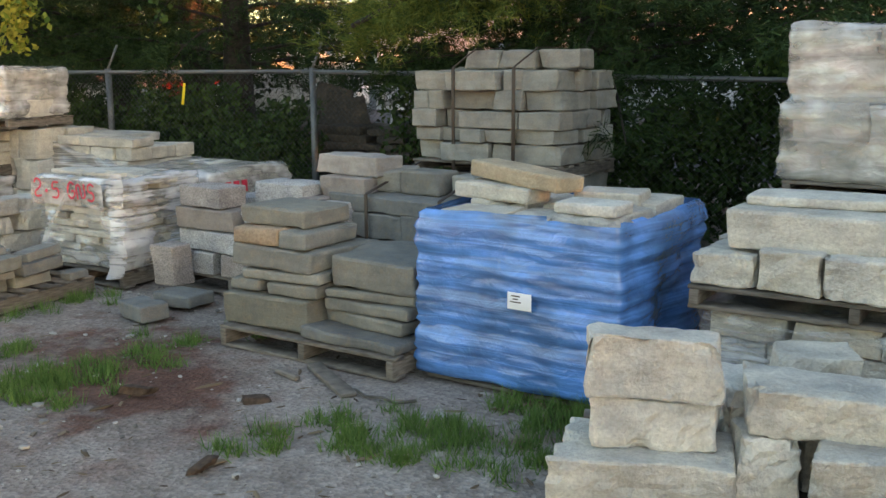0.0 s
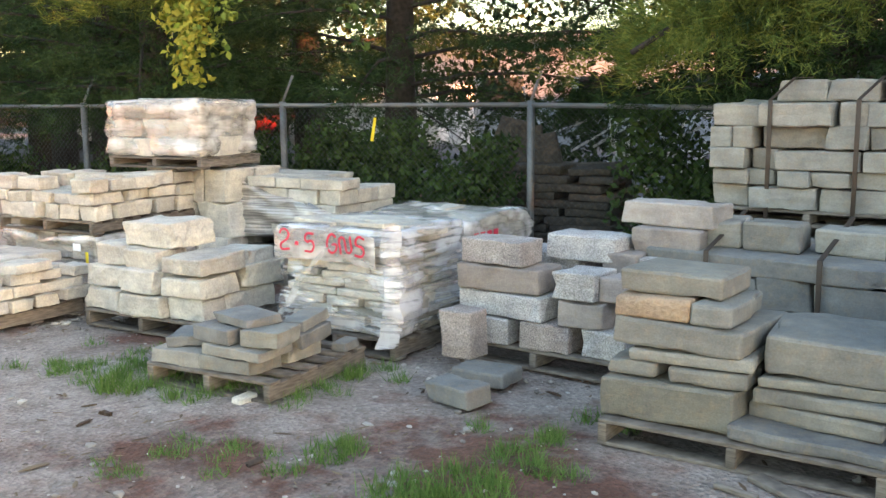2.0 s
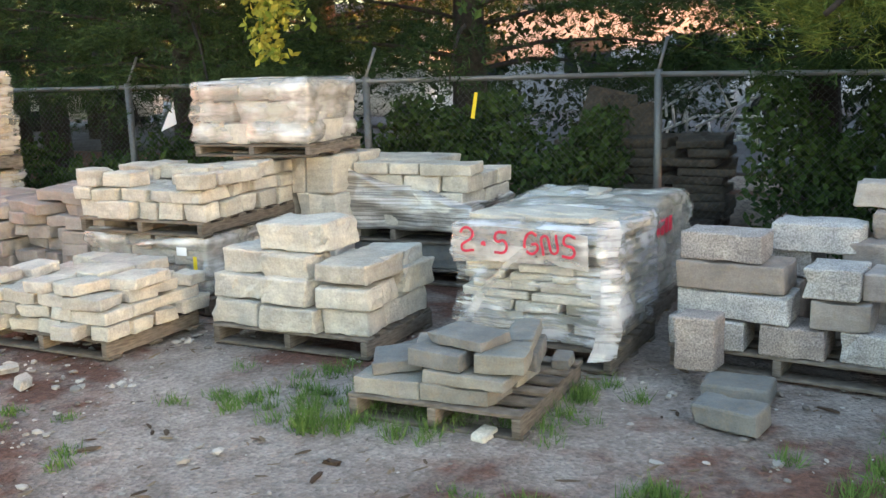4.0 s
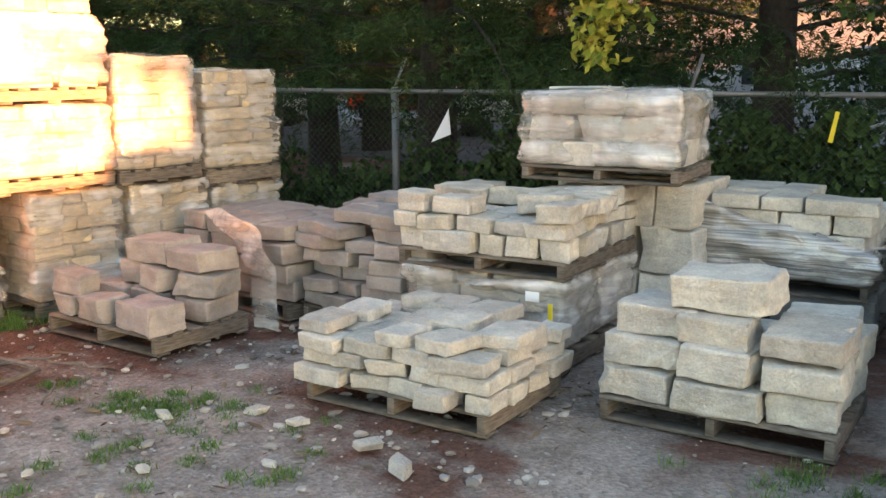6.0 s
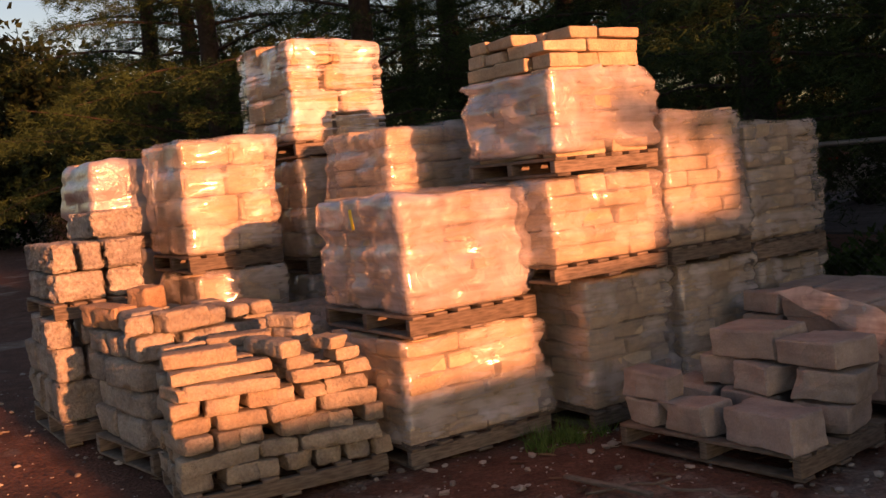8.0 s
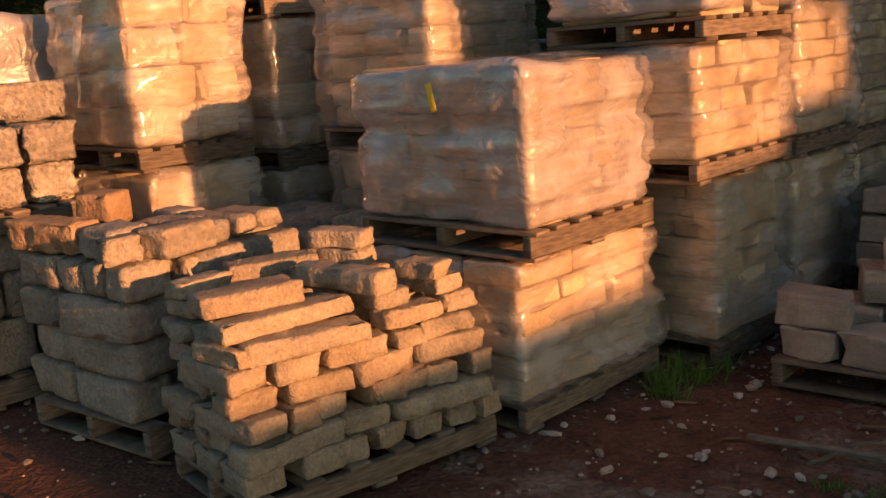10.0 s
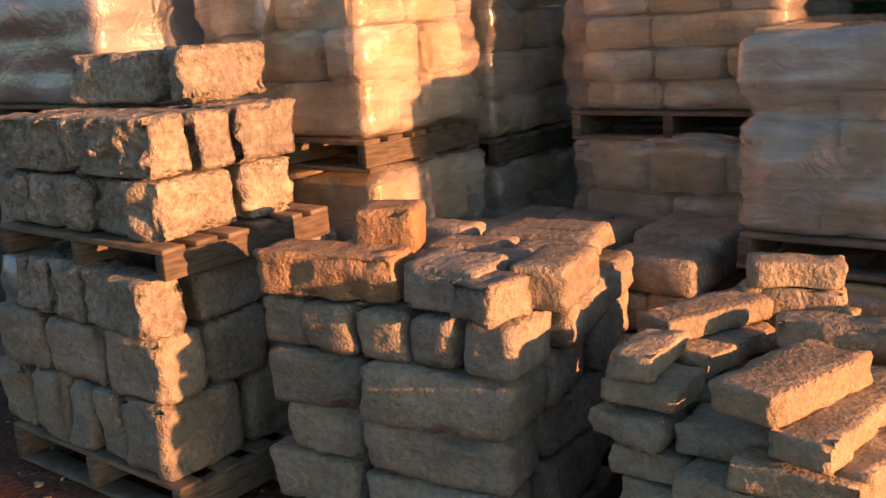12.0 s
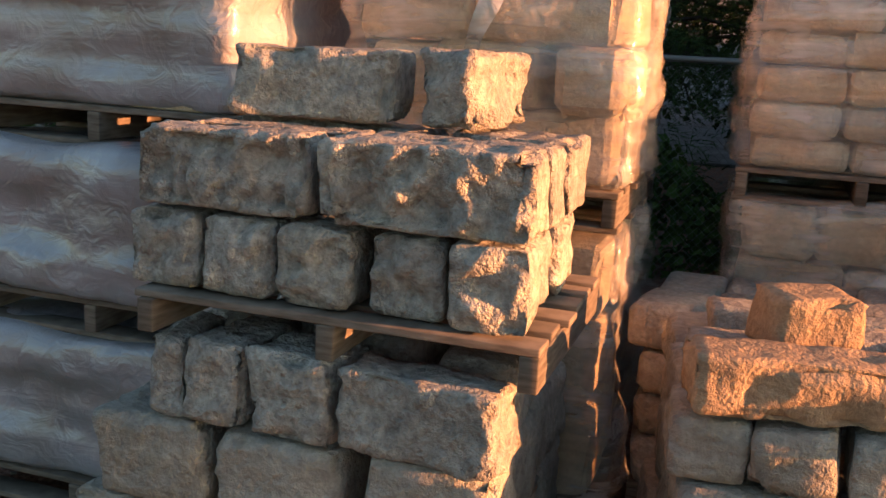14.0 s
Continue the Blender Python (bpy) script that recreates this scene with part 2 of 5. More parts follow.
WOOD = wood_mat("weathered_pallet_wood", (0.085, 0.07, 0.055), (0.20, 0.17, 0.14))
GROUND = ground_mat()
STEEL = plain_mat("galvanised_steel", (0.15, 0.155, 0.155), 0.55, 0.5)
WIRE = plain_mat("weathered_wire", (0.09, 0.092, 0.09), 0.6, 0.3)
STRAP = plain_mat("dark_steel_strap", (0.06, 0.045, 0.035), 0.5, 0.4)
BARK = plain_mat("dark_bark", (0.032, 0.026, 0.021), 0.95, 0, 0.4, 20)
NEEDLE = leaf_mat("pine_needles", (0.012, 0.026, 0.010), (0.046, 0.080, 0.026))
# lighter copy of the needles, with sunlight on the boughs put into the colour
NEEDLE_LIT = leaf_mat("sunlit_pine_needles", (0.04, 0.075, 0.014), (0.15, 0.17, 0.035))
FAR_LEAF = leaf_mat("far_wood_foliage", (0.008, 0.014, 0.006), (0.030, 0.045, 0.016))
LEAF = leaf_mat("vine_leaves", (0.02, 0.04, 0.012), (0.06, 0.10, 0.025))
LEAF_MID = leaf_mat("mid_vine_leaves", (0.05, 0.09, 0.015), (0.16, 0.20, 0.04))
# vine leaves again, lightened so the colour carries the sun on them
LEAF_SUNLIT = leaf_mat("sunlit_vine_leaves", (0.12, 0.16, 0.02), (0.32, 0.30, 0.05))
GRASS = leaf_mat("grass_blades", (0.05, 0.10, 0.02), (0.14, 0.22, 0.06))
PAPER = plain_mat("white_paper", (0.8, 0.8, 0.8), 0.7, 0, 0.03)
YELLOW = plain_mat("yellow_plastic_tag", (0.75, 0.55, 0.03), 0.5, 0, 0.1)
RED_PAINT = plain_mat("red_spray_paint", (0.55, 0.03, 0.06), 0.6, 0, 0.25, 30)
PEBBLE = leaf_mat("pale_pebbles", (0.12, 0.10, 0.085), (0.46, 0.42, 0.37))
CHIP = leaf_mat("brown_wood_chips", (0.05, 0.03, 0.02), (0.22, 0.16, 0.10))


SPLIT = (CREAM, GREY, SLAB, SLATE, PINK, GRANITE, TAN)     # split stone keeps hard facets


# ---- builders ----
def link(name, mesh, material, parent=None, label="", smooth=True):
    if material is not None and not mesh.materials:
        mesh.materials.append(material)
    if smooth and material not in SPLIT:
        mesh.polygons.foreach_set("use_smooth", [True] * len(mesh.polygons))
    ob = new(name, mesh)
    ob.parent = parent
    if label:
        ob["label"] = label
    return ob


def thing(name, x, y, z, rz, label, category, group=""):
    ob = new(name)
    ob.matrix_world = pose(x, y, z, 0, 0, rz)
    ob.empty_display_size = 0.1
    return tagged(ob, label, category, group)


def axis_cuts(s, r, res):
    n = max(1, int(round((s - 2 * r) / res)))
    return [-s / 2] + list(np.linspace(-s / 2 + r, s / 2 - r, n + 1)) + [s / 2]


def box_grid(sx, sy, sz, r, res):
    """Vertices and quads of a box's skin, cut along its rims and at steps of res."""
    cx, cy, cz = axis_cuts(sx, r, res), axis_cuts(sy, r, res), axis_cuts(sz, r, res)
    n = (len(cx) - 1, len(cy) - 1, len(cz) - 1)
    index, verts, quads = {}, [], []

    def vid(i, j, k):
        key = (i, j, k)
        if key not in index:
            index[key] = len(verts)
            verts.append((cx[i], cy[j], cz[k]))
        return index[key]
    for i in range(n[0]):
        for j in range(n[1]):
            quads.append((vid(i, j, 0), vid(i, j + 1, 0), vid(i + 1, j + 1, 0), vid(i + 1, j, 0)))
            quads.append((vid(i, j, n[2]), vid(i + 1, j, n[2]), vid(i + 1, j + 1, n[2]), vid(i, j + 1, n[2])))
    for i in range(n[0]):
        for k in range(n[2]):
            quads.append((vid(i, 0, k), vid(i + 1, 0, k), vid(i + 1, 0, k + 1), vid(i, 0, k + 1)))
            quads.append((vid(i, n[1], k), vid(i, n[1], k + 1), vid(i + 1, n[1], k + 1), vid(i + 1, n[1], k)))
    for j in range(n[1]):
        for k in range(n[2]):
            quads.append((vid(0, j, k), vid(0, j, k + 1), vid(0, j + 1, k + 1), vid(0, j + 1, k)))
            quads.append((vid(n[0], j, k), vid(n[0], j + 1, k), vid(n[0], j + 1, k + 1), vid(n[0], j, k + 1)))
    return np.array(verts), quads


RNG = np.random.default_rng(7)


def waves(p, scale, count=9):
    """A smooth random field over points p, about -1 to 1."""
    k = RNG.normal(size=(count, 3)) * scale
    ph = RNG.uniform(0, 6.28, count)
    return np.sin(p @ k.T + ph).sum(1) / math.sqrt(count)


def rounded(v, s, r):
    half = np.array(s) / 2
    inner = np.clip(v, -(half - r), half - r)
    d = v - inner
    l = np.linalg.norm(d, axis=1, keepdims=True)
    l[l == 0] = 1
    return inner + d / l * np.minimum(r, np.linalg.norm(d, axis=1, keepdims=True))


def to_mesh(name, v, quads):
    me = bpy.data.meshes.new(name)
    me.from_pydata(v.tolist(), [], quads)
    me.update()
    return me


def block_mesh(sx, sy, sz, r=0.012, amp=0.008, res=0.12, fine=0.0, taper=0.03, rough=(1, 1, 0.35)):
    """A rough split block: rounded rims, skewed faces, hollows and knobs. Its foot is at z = 0."""
    r = min(r, sx * 0.3, sy * 0.3, sz * 0.3)
    v, q = box_grid(sx, sy, sz, r, res)
    v = rounded(v, (sx, sy, sz), r)
    u = v / (np.array((sx, sy, sz)) / 2)
    sk = RNG.uniform(-taper, taper, 6)
    off = np.stack([sk[0] * u[:, 1] * sy + sk[1] * u[:, 2] * sz, sk[2] * u[:, 0] * sx + sk[3] * u[:, 2] * sz, 0.25 * (sk[4] * u[:, 0] * sx + sk[5] * u[:, 1] * sy) * (u[:, 2] > 0)], 1)
    out = np.where(np.abs(u) > 0.93, np.sign(u), 0.0)
    w = np.stack([waves(v, 9), waves(v, 9), waves(v, 9) * 0.5], 1) * amp * 0.5
    rim = (np.abs(u) > 0.86).sum(1) >= 2
    chip = rim * np.clip(waves(v, 20, 7) - 0.45, 0, 1) * min(0.024, 0.14 * min(sx, sy, sz))
    w -= np.sign(u) * (np.abs(u) > 0.86) * chip[:, None]
    if fine:
        w += out * np.array(rough) * (np.abs(waves(v, 22)) * -fine * 0.8 + waves(v, 60) * fine * 0.35)[:, None]
    v = v + off + w
    v[:, 2] += sz / 2
    return to_mesh("stone", v, q)


def box_mesh(sx, sy, sz, r=0.004):
    v, q = box_grid(sx, sy, sz, r, 10)
    v = rounded(v, (sx, sy, sz), r)
    v[:, 2] += sz / 2
    return to_mesh("board", v, q)


BOARDS = {}


def put_box(name, size, at, material, parent, r=0.004, label="", rz=0):
    key = (*[round(s, 3) for s in size], material.name)
    if key not in BOARDS:
        BOARDS[key] = box_mesh(*size, r)
    ob = link(name, BOARDS[key], material, parent, label)
    ob.matrix_basis = pose(*at, 0, 0, rz)
    return ob


def pallet_parts(t, w, d, h=0.13, boards=6, z=0.0, along="y", bottom=True):
    """Stringers and boards of a wooden pallet whose near left corner is the origin of t."""
    if along == "y":
        for x in (0.03, w / 2, w - 0.03):
            put_box("stringer", (0.045, d, h - (0.04 if bottom else 0.02)), (x, d / 2, z + (0.02 if bottom else 0)), WOOD, t)
        for i in range(boards):
            y = 0.05 + (d - 0.1) * i / (boards - 1)
            put_box("deck_board", (w, 0.09, 0.02), (w / 2 + RNG.normal() * 0.006, y, z + h - 0.02), WOOD, t, rz=RNG.normal() * 0.5)
        for y in (0.06, d / 2, d - 0.06) if bottom else ():
            put_box("bottom_board", (w, 0.1, 0.02), (w / 2, y, z), WOOD, t)
    else:
        for y in (0.03, d / 2, d - 0.03):
            put_box("stringer", (w, 0.045, h - 0.04), (w / 2, y, z + 0.02), WOOD, t)
        for i in range(boards):
            x = 0.05 + (w - 0.1) * i / (boards - 1)
            put_box("deck_board", (0.09, d, 0.02), (x, d / 2 + RNG.normal() * 0.006, z + h - 0.02), WOOD, t, rz=RNG.normal() * 0.5)
        for x in (0.06, w / 2, w - 0.06):
            put_box("bottom_board", (0.1, d, 0.02), (x, d / 2, z), WOOD, t)


def split_length(total, lo, hi):
    out, left = [], total
    while left > hi:
        l = RNG.uniform(lo, hi)
        if left - l < lo * 0.7:
            break
        out.append(l)
        left -= l
    out.append(left)
    return out


def courses(t, w, d, z, heights, lo, hi, depth, material, amp=0.010, r=0.012, res=0.12, fine=0.0, gap=0.010, jitter=0.015, yaw=1.5, tilt=0.4, sparse=0.0, name="stone", inset=0.0, taper=0.04, front=(), shrink=0.0, ragged=0.0):
    """Courses of stones over the rectangle w x d; inner stones that nothing shows are left out. front: widths of the near row, course by course."""
    for ci, h in enumerate(heights):
        last = ci == len(heights) - 1
        given = front[ci] if ci < len(front) else None
        turn = ci % 2 == 1 and not given
        ins = inset + shrink * ci
        W, D = (d, w) if turn else (w, d)
        rows = split_length(D - 2 * ins, depth * 0.85, depth * 1.25)
        y = ins
        for ri, rd in enumerate(rows):
            x = ins
            cells = split_length(W - 2 * ins, lo, hi)
            if given and ri == 0:
                cells = [g * (W - 2 * ins) / sum(given) for g in given]
            for si, l in enumerate(cells):
                outer = ri in (0, len(rows) - 1) or si in (0, len(cells) - 1)
                show = outer or last or shrink > 0.01 or (sparse and ci >= len(heights) - 2)
                if show and not (last and RNG.random() < sparse):
                    hh = h * (1 + RNG.normal() * (0.03 if not last else 0.08))
                    size = (max(0.05, l - gap), max(0.05, rd - gap), hh - 0.003)
                    px, py = x + l / 2 + RNG.normal() * jitter * 0.4, y + rd / 2 + RNG.normal() * jitter
                    if ragged:
                        py += RNG.uniform(-ragged, ragged)
                    if turn:
                        size, px, py = (size[1], size[0], size[2]), py, px
                    m = material[int(RNG.integers(len(material)))] if isinstance(material, list) else material
                    ob = link(name, block_mesh(*size, r, amp, res, fine, taper), m, t)
                    ob.matrix_basis = pose(px, py, z, RNG.normal() * tilt, RNG.normal() * tilt, RNG.normal() * yaw)
                x += l
            y += rd
        z += h
    return z


def lay(t, spec, material, r=0.02, amp=0.007, res=0.03, fine=0.01, taper=0.05, rough=(1, 1, 0.35), yaw=1.2, gap=0.008):
    """Stones set one by one in a thing's own space: (x0, x1, y0, y1, z0, z1) with, if wanted, a turn and a material."""
    for x0, x1, y0, y1, z0, z1, *more in spec:
        turn = more[0] if more else RNG.normal() * yaw
        m = more[1] if len(more) > 1 else material
        ob = link("stone", block_mesh(x1 - x0 - gap, y1 - y0 - gap, z1 - z0 - 0.003, r, amp, res, fine, taper, rough), m, t)
        ob.matrix_basis = pose((x0 + x1) / 2, (y0 + y1) / 2, z0, 0, 0, turn)


def film_shell(t, w, d, z0, z1, heights, material, name="film", out=0.012, label="", wrinkle=0.021, r=0.035, res=0.04, top=True, crease=0.016):
    """Film drawn tight round a load: it bulges over each course and sinks into the joints."""
    h = z1 - z0
    v, q = box_grid(w + 2 * out, d + 2 * out, h, min(r, h * 0.4), res)
    v = rounded(v, (w + 2 * out, d + 2 * out, h), min(r, h * 0.4))
    zz = v[:, 2] + h / 2
    edges = np.concatenate([[0], np.cumsum(heights)])
    near = np.min(np.abs(zz[:, None] - edges[None, :]), axis=1)
    sink = np.exp(-(near / 0.025) ** 2) * crease
    side = np.sqrt(v[:, 0] ** 2 + v[:, 1] ** 2)[:, None] + 1e-6
    rad = np.concatenate([v[:, :2] / side, np.zeros((len(v), 1))], 1)
    k = v * np.array((1, 1, 5.0))
    course = np.clip(np.searchsorted(edges, zz) - 1, 0, len(heights))
    swell = np.zeros(len(v))
    for c in range(len(heights) + 1):
        sel = course == c
        flat = v[sel] * np.array((1, 1, 0))
        swell[sel] = waves(flat, 8, 5) * wrinkle * 0.9 + RNG.normal() * wrinkle * 0.5
    v = v + rad * (-sink + swell + waves(v, 6) * wrinkle * 0.9 + waves(k, 16) * wrinkle * 0.5)[:, None]
    v[:, 2] += waves(v, 7) * wrinkle * 0.8 * (zz > h * 0.9) + z0 + h / 2
    v[:, 0] += w / 2
    v[:, 1] += d / 2
    if not top:
        q = [f for f in q if min(v[i, 2] for i in f) < z1 - 0.02]
    return link(name, to_mesh(name, v, q), material, t, label)


def load(name, label, cat, x, y, w, d, heights, material, lo, hi, depth, z=0.0, rz=0.0, group="stone pallets", pallet=0.13, film=None, film_top=True, over=0.0, along="y", film_z=None, **kw):
    """A pallet with courses of stone on it, with its near left corner at (x, y); wrapped in film if given."""
    t = thing(name, x, y, z, rz, label, cat, group)
    if pallet:
        pallet_parts(t, w, d, pallet, along=along)
    kw.setdefault("inset", -over if not film else 0.04)
    zt = courses(t, w, d, pallet, heights, lo, hi, depth, material, **kw)
    if film:
        film_shell(t, w, d, pallet if film_z is None else film_z[0], zt + 0.01 if film_z is None else film_z[1], heights, film, top=film_top)
    return t, z + zt


def strap(t, pts, width=0.03, name="strap"):
    """A flat steel band along points in the thing's own space."""
    for a, b in zip(pts[:-1], pts[1:]):
        a, b = Vector(a), Vector(b)
        n = (b - a).length
        ob = put_box(name, (width, 0.006, round(n, 2)), (0, 0, 0), STRAP, t, 0.001)
        ob.matrix_basis = Matrix.Translation(a) @ (b - a).to_track_quat('Z', 'Y').to_matrix().to_4x4()


def loose(x, y, z, sx, sy, sz, material, rz=0, rx=0, ry=0, name="stone_block", label="", group="loose stones", res=0.07, amp=0.01, fine=0.0, r=0.015, taper=0.05):
    ob = link(name, block_mesh(sx, sy, sz, r, amp, res, fine, taper), material)
    ob.matrix_basis = pose(x, y, z, rx, ry, rz)
    return tagged(ob, label or "rough split stone block lying loose on the pile", "stone", group)


# ---- ground ----
def build_ground():
    n = 160
    xs = np.concatenate([[-900, -300, -120, -60], np.linspace(-26, 8, n), [30, 90, 300, 900]])
    ys = np.concatenate([[-900, -300, -100, -40], np.linspace(-6, 16, 110), [40, 90, 300, 900]])
    X, Y = np.meshgrid(xs, ys)
    p = np.stack([X.ravel(), Y.ravel(), np.zeros(X.size)], 1)
    inside = ((p[:, 0] > -26) & (p[:, 0] < 8) & (p[:, 1] > -6) & (p[:, 1] < 16))
    p[:, 2] = (waves(p, 0.9) * 0.010 + waves(p, 4) * 0.010 - 0.014) * inside
    W = len(xs)
    q = [(j * W + i, j * W + i + 1, (j + 1) * W + i + 1, (j + 1) * W + i) for j in range(len(ys) - 1) for i in range(W - 1)]
    ob = link("ground", to_mesh("ground", p, q), GROUND)
    tagged(ob, "grey-brown dirt yard with gravel and reddish patches", "ground", kind="structure")


build_ground()
LOT = plain_mat("worn_asphalt", (0.085, 0.085, 0.09), 0.9, 0, 0.3, 2)
lot = put_box("road", (90, 45, 0.05), (-12, 36, -0.02), LOT, None, 0.01)
tagged(lot, "worn grey asphalt lot behind the fence", "road", kind="structure")


# ---- chain-link fence ----
FENCE_Z = 1.58


def fence_z(x):
    return FENCE_Z - max(0.0, x + 7.0) * 0.018


def fence_y(x):
    return 6.2 + 0.232 * (x + 12.1)


def tube(name, a, b, rad, material, parent, sides=8):
    bm = bmesh.new()
    a, b = Vector(a), Vector(b)
    bmesh.ops.create_cone(bm, cap_ends=True, segments=sides, radius1=rad, radius2=rad, depth=(b - a).length,
                          matrix=Matrix.Translation((a + b) / 2) @ (b - a).to_track_quat('Z', 'Y').to_matrix().to_4x4())
    me = bpy.data.meshes.new(name)
    bm.to_mesh(me)
    bm.free()
    return link(name, me, material, parent)


def build_fence():
    f = thing("chain_link_fence", 0, 0, 0, 0, "galvanised chain-link fence with steel posts and top rail", "fence")
    x0, x1 = -24.5, 3.8
    x = -12.1 - 2.6 * 4
    while x < x1:
        y = fence_y(x)
        tube("post", (x, y, -0.1), (x, y, fence_z(x) + 0.04), 0.035, STEEL, f, 12)
        tube("post_arm", (x, y, fence_z(x) + 0.03), (x + 0.03, y + 0.12, fence_z(x) + 0.30), 0.014, STEEL, f)
        x += 2.6
    for a, b in ((x0, -7.0), (-7.0, x1)):
        tube("top_rail", (a, fence_y(a) - 0.01, fence_z(a)), (b, fence_y(b) - 0.01, fence_z(b)), 0.022, STEEL, f)
    step, rad = 0.062, 0.0016
    slope = math.hypot(1, 0.232)
    n = int((x1 - x0) * slope / step)
    verts, faces = [], []
    h = FENCE_Z - 0.04
    for side in (1, -1):
        for i in range(-int(h / step), n + int(h / step)):
            s0 = i * step
            p, q = (s0, 0.03), (s0 + side * h, fence_z(x0 + (s0 + side * h) / slope))
            k = len(verts)
            for s, z in (p, q):
                xx = x0 + s / slope
                yy = fence_y(xx) - 0.03 + side * 0.004
                verts += [(xx - rad, yy, z), (xx + rad, yy, z), (xx, yy - 2 * rad, z)]
            faces += [(k, k + 1, k + 4, k + 3), (k + 1, k + 2, k + 5, k + 4), (k + 2, k, k + 3, k + 5)]
    me = bpy.data.meshes.new("wire_mesh")
    me.from_pydata(verts, [], faces)
    tagged(link("wire_mesh", me, WIRE, f), kind="stuff")


build_fence()


# ---- trees, hedge, vines ----
def frames_dirs(n, rng):
    d = rng.normal(size=(n, 3))
    return d / np.linalg.norm(d, axis=1, keepdims=True)


def blades(base, direction, length, width, rng):
    """Thin three-cornered blades from base along direction."""
    side = np.cross(direction, rng.normal(size=direction.shape))
    side /= np.linalg.norm(side, axis=1, keepdims=True) + 1e-9
    a, b, c = base - side * width, base + side * width, base + direction * length
    v = np.stack([a, b, c], 1).reshape(-1, 3)
    n = len(base)
    me = bpy.data.meshes.new("blades")
    me.vertices.add(3 * n)
    me.vertices.foreach_set("co", v.ravel())
    me.loops.add(3 * n)
    me.loops.foreach_set("vertex_index", np.arange(3 * n))
    me.polygons.add(n)
    me.polygons.foreach_set("loop_start", np.arange(n) * 3)
    me.update()
    me.validate()
    return me


def conifer(name, x, y, height, low, reach, seed, label, limbs=46, tufts=60, needles=9):
    """A pine: tapered trunk, drooping limbs and needle tufts along the twigs."""
    rng = np.random.default_rng(seed)
    t = thing(name, x, y, 0, rng.uniform(0, 360), label, "tree", "pines behind the fence")
    bm = bmesh.new()
    lean = rng.normal(size=2) * 0.15
    rings = 8
    prev = None
    for i in range(rings + 1):
        f = i / rings
        rad = 0.19 * (1 - f) ** 0.8 * height / 8 + 0.02
        ring = [bm.verts.new((lean[0] * f + rad * math.cos(a) * (1 + 0.1 * rng.normal()), lean[1] * f + rad * math.sin(a), f * height - 0.05)) for a in np.linspace(0, 2 * math.pi, 10)[:-1]]
        if prev:
            for j in range(9):
                bm.faces.new((prev[j], prev[(j + 1) % 9], ring[(j + 1) % 9], ring[j]))
        prev = ring
    me = bpy.data.meshes.new("trunk")
    bm.to_mesh(me)
    bm.free()
    link("trunk", me, BARK, t)
    base, dirs = [], []
    lv, lf = [], []
    for i in range(limbs):
        f = low / height + (0.97 - low / height) * ((i + rng.uniform(0, 1)) / limbs) ** 1.25
        z, az = f * height, i * 2.4 + rng.normal() * 0.3
        L = reach * (1 - f) ** 0.6 * rng.uniform(0.65, 1.15) + 0.25
        ca, sa = math.cos(az), math.sin(az)
        droop = rng.uniform(0.05, 0.40)
        k = len(lv)
        for s in np.linspace(0, 1, 5):
            px, pz, rad = s * L, z + 0.25 * s * L - droop * L * s * s * 1.3, 0.028 * (1 - s) + 0.006
            lv += [(px * ca - sa * rad, px * sa + ca * rad, pz), (px * ca + sa * rad, px * sa - ca * rad, pz), (px * ca, px * sa, pz + 1.6 * rad)]
        for s in range(4):
            o = k + 3 * s
            lf += [(o, o + 1, o + 4, o + 3), (o + 1, o + 2, o + 5, o + 4), (o + 2, o, o + 3, o + 5)]
        m = int(tufts * (0.5 + L / reach))
        s = rng.uniform(0.22, 1.0, m)
        spread = 0.42 * L * (0.25 + 0.75 * np.sin(np.pi * np.clip(s * 0.85 + 0.1, 0, 1)))
        u = rng.normal(size=m) * spread * 0.55
        px, pz = s * L, z + 0.25 * s * L - droop * L * s * s * 1.3 - 0.35 * np.abs(u) * rng.uniform(0.3, 1, m) + rng.normal(size=m) * 0.05
        base.append(np.stack([px * ca - u * sa, px * sa + u * ca, pz], 1))
        d = np.stack([ca * 0.6 - np.sign(u) * sa * 0.5, sa * 0.6 + np.sign(u) * ca * 0.5, rng.uniform(-0.35, 0.25, m)], 1)
        dirs.append(d)
    me = bpy.data.meshes.new("branchwork")
    me.from_pydata(lv, [], lf)
    link("branchwork", me, BARK, t)
    base, dirs = np.concatenate(base), np.concatenate(dirs)
    base = np.repeat(base, needles, 0) + rng.normal(size=(len(base) * needles, 3)) * 0.035
    dirs = np.repeat(dirs, needles, 0) + rng.normal(size=base.shape) * 0.55
    dirs /= np.linalg.norm(dirs, axis=1, keepdims=True)
    crown = link("crown", blades(base, dirs, rng.uniform(0.07, 0.15, (len(base), 1)), 0.0055, rng), NEEDLE, t, "dark green drooping needle tufts", smooth=False)
    crown["kind"] = "stuff"
    return t


